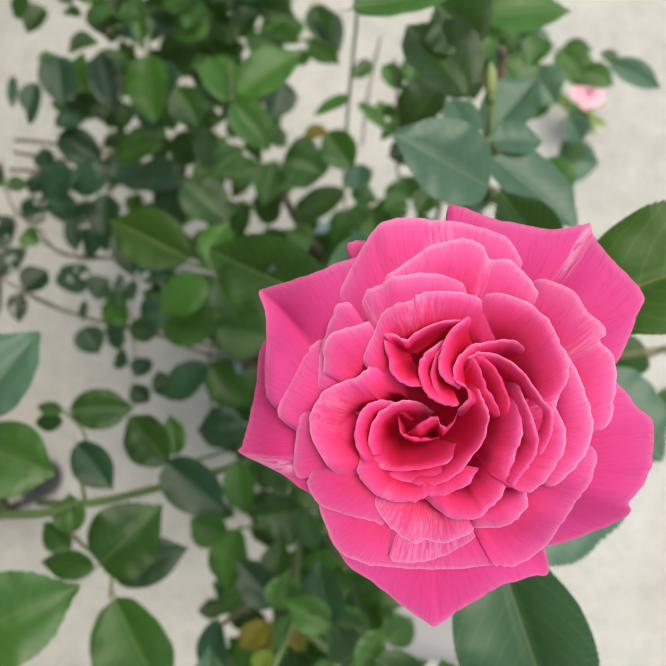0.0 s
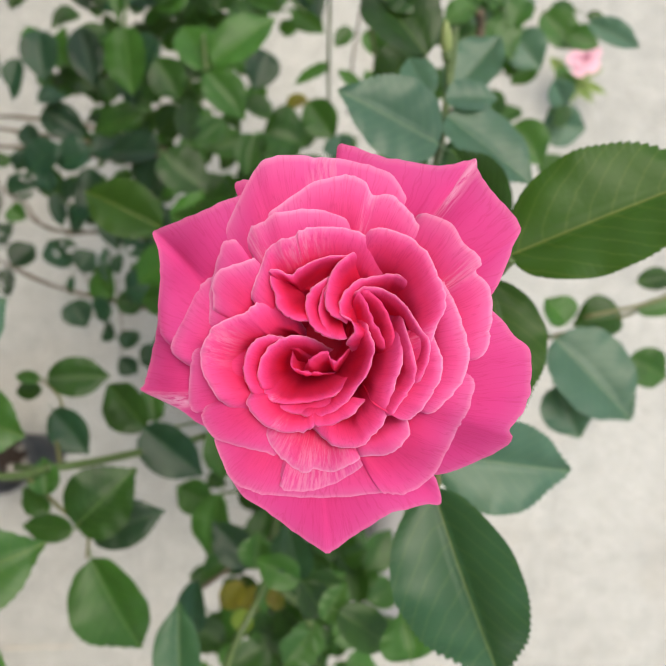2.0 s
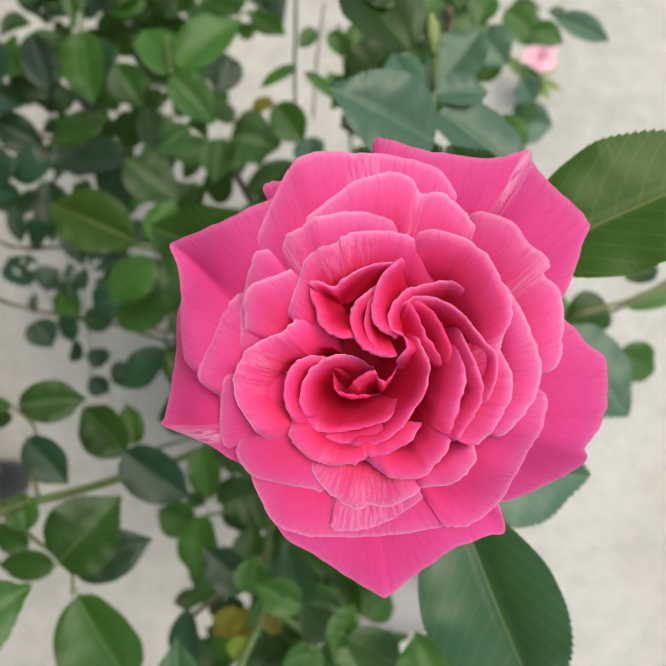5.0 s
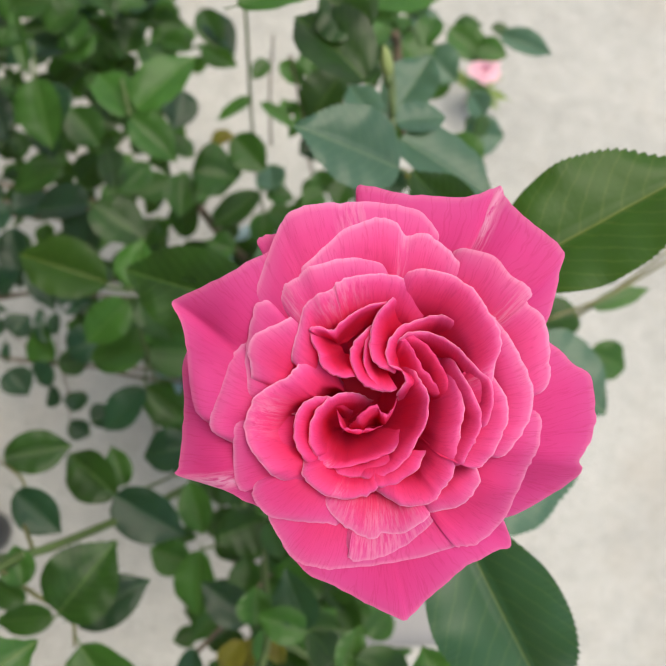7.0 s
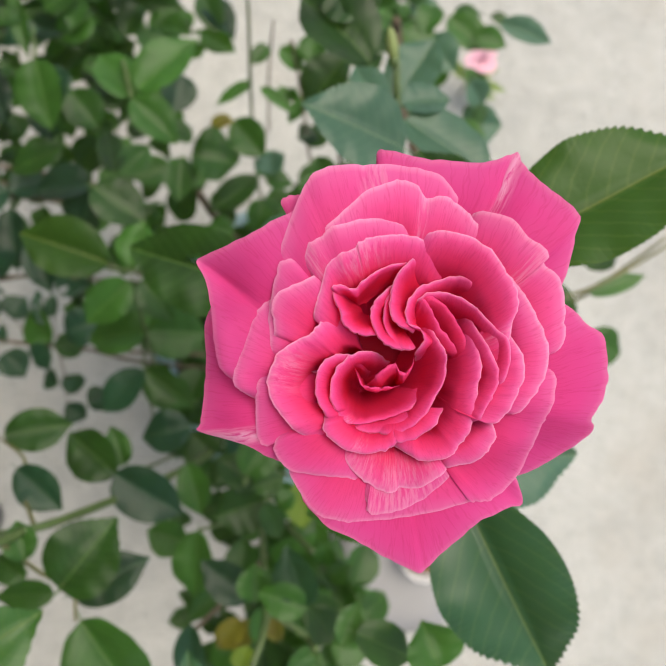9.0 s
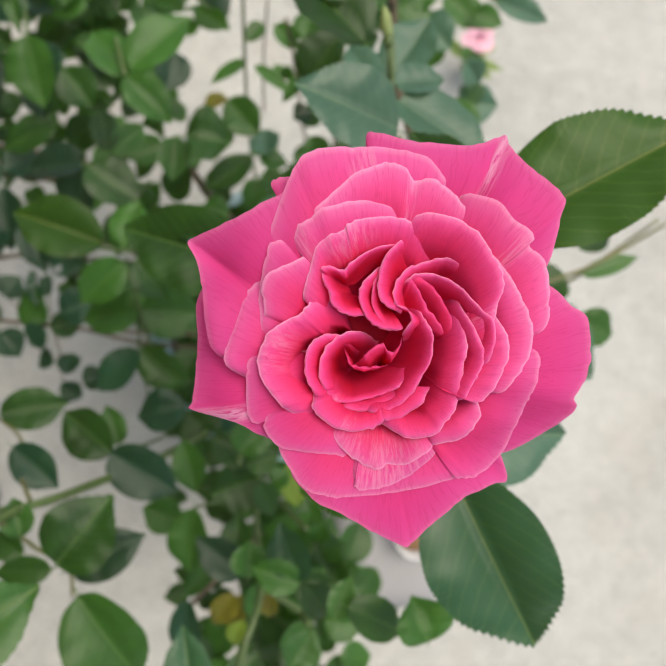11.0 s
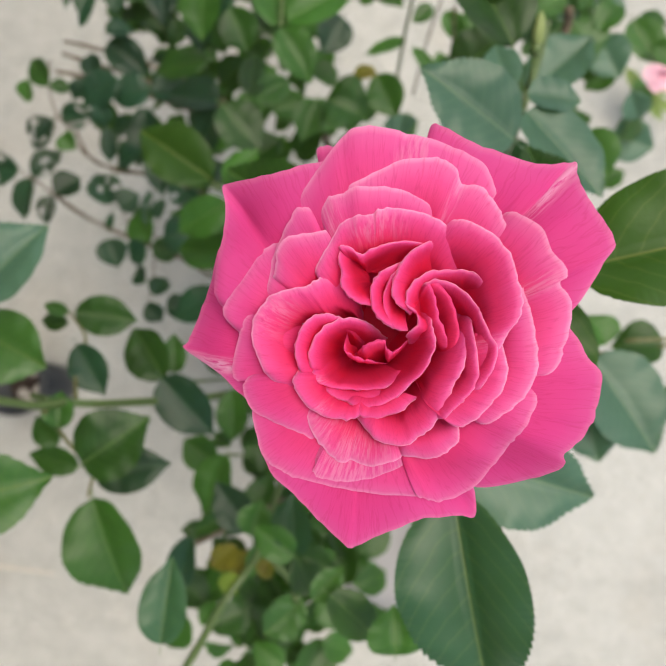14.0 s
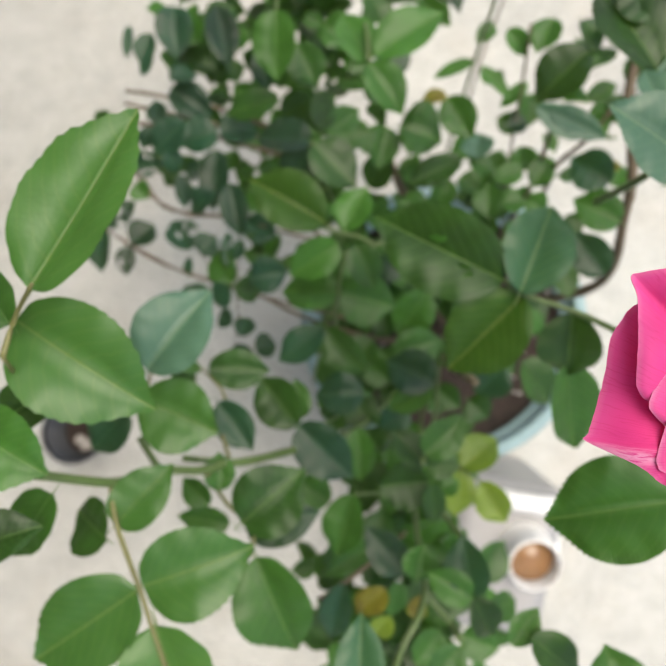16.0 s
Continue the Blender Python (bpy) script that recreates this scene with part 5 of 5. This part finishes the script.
leaf(BUSH, (0.066, -0.091, 1.060), (0.099, -0.114, 1.050), 0.0237)
leaf(BUSH, (0.057, -0.100, 1.050), (0.071, -0.076, 1.050), 0.0162, "young")
leaf(BUSH, (0.108, -0.110, 1.080), (0.103, -0.085, 1.080), 0.0314)
leaf(BUSH, (-0.030, -0.143, 1.050), (-0.033, -0.091, 1.050), 0.0277, "cool", roll=0)
leaf(BUSH, (-0.016, -0.150, 0.800), (-0.040, -0.178, 0.790), 0.0230, "yellow")
leaf(BUSH, (-0.023, -0.171, 0.800), (-0.010, -0.201, 0.780), 0.0165)
leaf(BUSH, (-0.002, -0.123, 0.860), (-0.008, -0.158, 0.850), 0.0195)
leaf(BUSH, (0.028, -0.148, 0.800), (0.010, -0.176, 0.800), 0.0365)
leaf(BUSH, (0.038, -0.167, 0.840), (0.018, -0.199, 0.840), 0.0342)
leaf(BUSH, (0.054, -0.162, 0.860), (0.088, -0.172, 0.860), 0.0293)
leaf(BUSH, (0.042, -0.140, 0.950), (0.022, -0.164, 0.950), 0.0282, "young")
leaf(BUSH, (-0.049, -0.182, 0.900), (-0.061, -0.211, 0.900), 0.0277)
leaf(BUSH, (0.013, -0.029, 0.900), (-0.028, -0.037, 0.900), 0.0393)
leaf(BUSH, (0.008, -0.014, 0.920), (-0.020, 0.012, 0.920), 0.0245)
leaf(BUSH, (0.004, -0.002, 0.960), (0.030, 0.027, 0.960), 0.0277)
leaf(BUSH, (0.043, -0.019, 0.870), (0.073, 0.010, 0.860), 0.0314, "lime")
leaf(BUSH, (0.042, -0.020, 0.870), (0.041, -0.062, 0.860), 0.0273, "lime")
leaf(BUSH, (0.060, -0.029, 0.870), (0.085, -0.063, 0.860), 0.0283, "lime")
leaf(BUSH, (0.008, -0.014, 0.940), (0.033, -0.008, 0.940), 0.0189)
leaf(BUSH, (0.023, -0.035, 0.900), (0.038, -0.026, 0.900), 0.0175)
leaf(BUSH, (0.014, -0.029, 0.920), (0.022, -0.062, 0.900), 0.0178)
leaf(BUSH, (0.018, 0.052, 0.830), (-0.029, 0.070, 0.820), 0.0409, "dark")
leaf(BUSH, (0.020, 0.049, 0.820), (0.044, 0.030, 0.820), 0.0249)
leaf(BUSH, (0.053, 0.039, 0.800), (0.074, 0.022, 0.800), 0.0296)
leaf(BUSH, (0.016, 0.047, 0.820), (-0.024, 0.023, 0.810), 0.0252, "young")
leaf(BUSH, (0.089, 0.075, 0.780), (0.065, 0.043, 0.760), 0.0388, "dark")
leaf(BUSH, (0.110, 0.082, 0.760), (0.147, 0.041, 0.740), 0.0397)
leaf(BUSH, (-0.041, 0.003, 0.760), (-0.061, 0.032, 0.760), 0.0353)
leaf(BUSH, (-0.044, 0.093, 0.740), (-0.065, 0.064, 0.740), 0.0365)
leaf(BUSH, (-0.003, 0.024, 0.740), (-0.028, -0.001, 0.740), 0.0316, "dark")
leaf(BUSH, (-0.026, -0.025, 0.720), (-0.051, -0.004, 0.720), 0.0324)
leaf(BUSH, (-0.073, -0.075, 0.780), (-0.109, -0.057, 0.780), 0.0342)
leaf(BUSH, (0.081, 0.112, 0.740), (0.113, 0.092, 0.740), 0.0360)
leaf(BUSH, (-0.110, 0.178, 0.700), (-0.141, 0.196, 0.700), 0.0341)
leaf(BUSH, (-0.012, 0.175, 0.700), (-0.043, 0.193, 0.700), 0.0387, "dark")
leaf(BUSH, (-0.143, 0.245, 0.720), (-0.169, 0.219, 0.720), 0.0335, "dark")
leaf(BUSH, (-0.136, 0.470, 0.680), (-0.098, 0.451, 0.680), 0.0409)
leaf(BUSH, (-0.043, 0.463, 0.660), (-0.060, 0.414, 0.660), 0.0415, "dark")
leaf(BUSH, (-0.092, 0.301, 0.660), (-0.121, 0.273, 0.660), 0.0361)
leaf(BUSH, (0.005, 0.220, 0.680), (0.036, 0.192, 0.680), 0.0395)
leaf(BUSH, (0.097, 0.009, 1.170), (0.044, -0.006, 1.160), 0.0413, "fine")
leaf(BUSH, (0.137, 0.092, 1.215), (0.212, 0.121, 1.235), 0.0463, "deep", roll=-18)
leaf(BUSH, (0.133, 0.086, 1.190), (0.148, 0.028, 1.180), 0.0326, "deep")
leaf(BUSH, (0.115, 0.010, 1.140), (0.184, -0.000, 1.135), 0.0434, "blue")
leaf(BUSH, (0.110, -0.001, 1.185), (0.138, -0.084, 1.180), 0.0493, "cool", roll=18)
leaf(BUSH, (0.148, 0.118, 1.150), (0.127, 0.169, 1.120), 0.0266)
leaf(BUSH, (0.120, 0.172, 1.120), (0.067, 0.192, 1.145), 0.0400, "blue", roll=0)
leaf(BUSH, (0.127, 0.196, 1.100), (0.175, 0.156, 1.100), 0.0377, "blue")
leaf(BUSH, (0.126, 0.206, 1.100), (0.157, 0.209, 1.094), 0.0211, "blue")
leaf(BUSH, (0.118, 0.214, 1.080), (0.107, 0.245, 1.070), 0.0204, "blue")
leaf(BUSH, (0.119, 0.252, 1.060), (0.081, 0.306, 1.060), 0.0455)
leaf(BUSH, (0.138, 0.242, 1.020), (0.174, 0.285, 1.020), 0.0349, "blue")
leaf(BUSH, (0.222, 0.080, 0.965), (0.277, 0.021, 0.966), 0.0587, "blue")
leaf(BUSH, (0.225, 0.045, 0.950), (0.243, 0.006, 0.950), 0.0349, "blue")
leaf(BUSH, (0.287, 0.102, 0.920), (0.249, 0.097, 0.920), 0.0340)
leaf(BUSH, (0.300, 0.130, 0.920), (0.331, 0.135, 0.920), 0.0178)
leaf(BUSH, (0.296, 0.105, 0.930), (0.346, 0.115, 0.930), 0.0150, "young")
leaf(BUSH, (0.305, 0.070, 0.885), (0.340, 0.054, 0.880), 0.0324)
leaf(BUSH, (0.235, 0.093, 0.950), (0.220, 0.113, 0.950), 0.0290)
leaf(BUSH, (0.292, 0.393, 0.720), (0.312, 0.371, 0.700), 0.0292, "blue")
leaf(BUSH, (0.207, 0.270, 0.900), (0.232, 0.236, 0.900), 0.0345, "young")
leaf(BUSH, (0.305, 0.383, 0.620), (0.359, 0.375, 0.620), 0.0487, "blue")
leaf(BUSH, (0.254, 0.459, 0.700), (0.283, 0.417, 0.700), 0.0447, "blue")
leaf(BUSH, (0.216, 0.463, 0.720), (0.249, 0.423, 0.720), 0.0534, "young")
leaf(BUSH, (0.297, 0.508, 0.660), (0.335, 0.459, 0.660), 0.0419, "young")
leaf(BUSH, (0.293, 0.394, 0.840), (0.341, 0.370, 0.840), 0.0228, "blue")
leaf(BUSH, (0.194, 0.485, 0.700), (0.229, 0.454, 0.700), 0.0350, "blue")
leaf(BUSH, (0.256, 0.543, 0.640), (0.288, 0.509, 0.640), 0.0378, "blue")
leaf(BUSH, (0.126, 0.285, 1.060), (0.099, 0.314, 1.060), 0.0440)
leaf(BUSH, (0.045, 0.286, 1.100), (0.106, 0.297, 1.100), 0.0299)
leaf(BUSH, (0.135, 0.330, 1.020), (0.198, 0.337, 1.020), 0.0389)
leaf(BUSH, (-0.178, 0.470, 0.800), (-0.212, 0.464, 0.800), 0.0215)
leaf(BUSH, (-0.189, 0.496, 0.800), (-0.179, 0.422, 0.800), 0.0172)
leaf(BUSH, (-0.181, 0.548, 0.670), (-0.242, 0.540, 0.670), 0.0420)
leaf(BUSH, (-0.131, 0.576, 0.720), (-0.102, 0.524, 0.730), 0.0329)
leaf(BUSH, (-0.084, 0.527, 0.660), (-0.062, 0.480, 0.660), 0.0380)
leaf(BUSH, (-0.174, 0.547, 0.600), (-0.209, 0.574, 0.610), 0.0355)
leaf(BUSH, (-0.170, 0.584, 0.690), (-0.101, 0.580, 0.690), 0.0425)
leaf(BUSH, (-0.302, 0.619, 0.570), (-0.273, 0.590, 0.560), 0.0335, "young")
leaf(BUSH, (-0.275, 0.643, 0.600), (-0.267, 0.711, 0.600), 0.0467)
leaf(BUSH, (-0.168, 0.508, 0.700), (-0.220, 0.523, 0.690), 0.0297, "dark")
leaf(BUSH, (-0.200, 0.651, 0.610), (-0.144, 0.657, 0.610), 0.0352)
leaf(BUSH, (-0.080, 0.547, 0.640), (-0.031, 0.527, 0.640), 0.0386)
leaf(BUSH, (-0.204, 0.637, 0.670), (-0.241, 0.671, 0.660), 0.0298, "dark")
leaf(BUSH, (-0.172, 0.526, 0.620), (-0.215, 0.501, 0.610), 0.0321)
leaf(BUSH, (-0.258, 0.583, 0.640), (-0.261, 0.642, 0.630), 0.0333, "dark")
leaf(BUSH, (-0.112, 0.562, 0.570), (-0.153, 0.541, 0.570), 0.0329)
leaf(BUSH, (-0.236, 0.583, 0.680), (-0.170, 0.579, 0.690), 0.0410)
leaf(BUSH, (-0.087, 0.554, 0.670), (-0.108, 0.512, 0.670), 0.0336)
leaf(BUSH, (-0.070, 0.550, 0.710), (-0.105, 0.540, 0.720), 0.0279)
leaf(BUSH, (-0.185, 0.595, 0.570), (-0.229, 0.625, 0.580), 0.0380, "dark")
leaf(BUSH, (-0.115, 0.547, 0.710), (-0.163, 0.587, 0.700), 0.0382)
leaf(BUSH, (-0.151, 0.559, 0.670), (-0.159, 0.602, 0.680), 0.0314, "dark")
leaf(BUSH, (-0.207, 0.659, 0.620), (-0.264, 0.666, 0.630), 0.0400, "dark")
leaf(BUSH, (-0.191, 0.502, 0.720), (-0.233, 0.486, 0.720), 0.0287, "dark")
leaf(BUSH, (-0.100, 0.668, 0.570), (-0.138, 0.623, 0.570), 0.0345, "dark")
leaf(BUSH, (-0.253, 0.584, 0.650), (-0.215, 0.633, 0.660), 0.0431)
leaf(BUSH, (-0.092, 0.619, 0.570), (-0.040, 0.608, 0.560), 0.0335)
leaf(BUSH, (-0.135, 0.525, 0.700), (-0.179, 0.500, 0.700), 0.0365)
leaf(BUSH, (-0.006, 0.618, 0.630), (-0.047, 0.629, 0.630), 0.0269)
leaf(BUSH, (-0.121, 0.626, 0.610), (-0.163, 0.619, 0.610), 0.0265, "dark")
leaf(BUSH, (-0.008, 0.549, 0.680), (0.027, 0.489, 0.690), 0.0366, "dark")
leaf(BUSH, (-0.062, 0.617, 0.630), (-0.100, 0.652, 0.640), 0.0321)
leaf(BUSH, (-0.007, 0.547, 0.690), (0.009, 0.494, 0.690), 0.0322)
leaf(BUSH, (-0.145, 0.542, 0.710), (-0.156, 0.496, 0.720), 0.0243)
leaf(BUSH, (-0.140, 0.610, 0.650), (-0.190, 0.628, 0.650), 0.0316)
leaf(BUSH, (-0.183, 0.524, 0.720), (-0.140, 0.543, 0.730), 0.0318)
leaf(BUSH, (-0.070, 0.545, 0.610), (-0.027, 0.554, 0.620), 0.0329, "dark")
leaf(BUSH, (-0.090, 0.589, 0.670), (-0.054, 0.614, 0.670), 0.0313)
leaf(BUSH, (-0.028, 0.515, 0.660), (-0.070, 0.541, 0.650), 0.0320)
leaf(BUSH, (-0.109, 0.647, 0.600), (-0.180, 0.674, 0.590), 0.0403)
leaf(BUSH, (-0.098, 0.577, 0.650), (-0.050, 0.602, 0.650), 0.0381, "dark")
leaf(BUSH, (-0.019, 0.564, 0.580), (0.022, 0.525, 0.590), 0.0345)
leaf(BUSH, (-0.409, 0.653, 0.600), (-0.427, 0.692, 0.600), 0.0268)
leaf(BUSH, (-0.292, 0.559, 0.670), (-0.309, 0.613, 0.660), 0.0290, "young")
leaf(BUSH, (-0.324, 0.641, 0.620), (-0.350, 0.667, 0.630), 0.0259)
leaf(BUSH, (-0.373, 0.580, 0.630), (-0.394, 0.544, 0.630), 0.0302)
leaf(BUSH, (-0.265, 0.605, 0.590), (-0.259, 0.561, 0.590), 0.0253, "dark")
leaf(BUSH, (-0.294, 0.631, 0.630), (-0.289, 0.681, 0.620), 0.0305, "dark")
leaf(BUSH, (-0.347, 0.628, 0.570), (-0.367, 0.670, 0.570), 0.0311)
leaf(BUSH, (-0.326, 0.610, 0.580), (-0.304, 0.564, 0.590), 0.0298, "dark")
leaf(BUSH, (-0.015, -0.113, 0.920), (-0.035, -0.137, 0.910), 0.0196, "yellow")
leaf(BUSH, (-0.010, -0.134, 0.920), (-0.022, -0.155, 0.910), 0.0169, "lime")
leaf(BUSH, (0.014, -0.115, 0.920), (0.008, -0.139, 0.910), 0.0148, "yellow")

# foliage deep in the bush
thicket(BUSH, [(-0.029, -0.173, 0.66, 0.073, 0.09, 28), (0.028, -0.153, 0.64, 0.053, 0.09, 15), (-0.225, 0.635, 0.55, 0.094, 0.09, 30), (-0.088, 0.628, 0.56, 0.075, 0.09, 17), (-0.155, 0.613, 0.56, 0.087, 0.09, 17), (-0.331, 0.634, 0.55, 0.070, 0.09, 11), (-0.204, 0.371, 0.55, 0.117, 0.09, 22), (-0.255, 0.454, 0.60, 0.094, 0.09, 34), (-0.252, 0.334, 0.56, 0.087, 0.09, 28), (-0.116, 0.412, 0.58, 0.096, 0.09, 30), (-0.122, 0.228, 0.60, 0.089, 0.09, 44), (0.008, 0.280, 0.56, 0.104, 0.09, 44), (-0.037, 0.126, 0.58, 0.102, 0.09, 44), (0.099, 0.142, 0.58, 0.085, 0.09, 19), (-0.037, -0.006, 0.60, 0.094, 0.09, 37), (0.000, -0.114, 0.70, 0.069, 0.09, 37), (0.034, -0.182, 0.76, 0.064, 0.09, 44), (-0.010, -0.224, 0.74, 0.056, 0.09, 22), (0.149, 0.278, 0.56, 0.081, 0.09, 19), (0.168, 0.470, 0.55, 0.100, 0.09, 11), (0.264, 0.377, 0.58, 0.074, 0.09, 9), (-0.308, 0.528, 0.60, 0.072, 0.09, 22), (-0.150, 0.541, 0.58, 0.091, 0.09, 22), (0.271, 0.468, 0.62, 0.081, 0.09, 13), (0.197, 0.479, 0.72, 0.067, 0.09, 10)], 12)

# a low young rose plant on the concrete beyond the bush, with one pale flower
SPRIG = thing("young_rose_plant", pose(0.50, 0.70, 0), "low young rose plant with one pale pink flower", "rose plant")
far_bloom = part("bloom", lathe([(0, -0.03), (0.002, -0.03), (0.005, -0.024), (0.005, -0.017), (0, -0.014)], 14), STEM["green"], SPRIG, "small pale pink rose", m=pose(0.517, 0.712, 0.13, 18, -12, 20))
for ring, (count, reach, high) in enumerate(((5, 3.3, 0.0), (5, 2.4, 0.4), (4, 1.4, 0.7))):
    for i in range(count):
        a = 2 * math.pi * (i + 0.5 * ring) / count + 0.2
        rim = [(reach * f * math.cos(a + d), reach * f * math.sin(a + d), high + dz) for d, f, dz in ((-0.75, 0.7, -0.2), (-0.4, 0.98, 0.0), (0.0, 1.06, 0.05), (0.4, 0.97, 0.0), (0.75, 0.68, -0.2))]
        me = petal_mesh(*petal_grid(rim, (0, 0, -1.6), 90 + 7 * ring + i, rows=10))
        me.materials[0] = BLUSH
        part("petal", me, None, far_bloom)
stem(SPRIG, [(0.50, 0.70, 0.0), (0.505, 0.705, 0.05), (0.517, 0.712, 0.10)], 2.4, 1.8, "green")
for k, (a, d, w) in enumerate(((-0.5, 0.085, 0.02), (-0.9, 0.075, 0.024), (0.2, 0.07, 0.022), (-1.5, 0.06, 0.022), (2.4, 0.06, 0.024))):
    leaf(SPRIG, (0.505, 0.705, 0.06), (0.505 + d * math.cos(a), 0.705 + d * math.sin(a), 0.075), w, "pale")

# a dry straw on the concrete
straw = place(new("straw", mesh_of(tube([(0, 0, 0), (0.07, 0.004, 0.001), (0.148, 0.009, 0)], 0.0022, 0.0015, 6), "straw", STRAW)), pose(-0.683, -0.507, 0.0018))
tagged(straw, "dry bleached straw lying on the concrete", "straw")
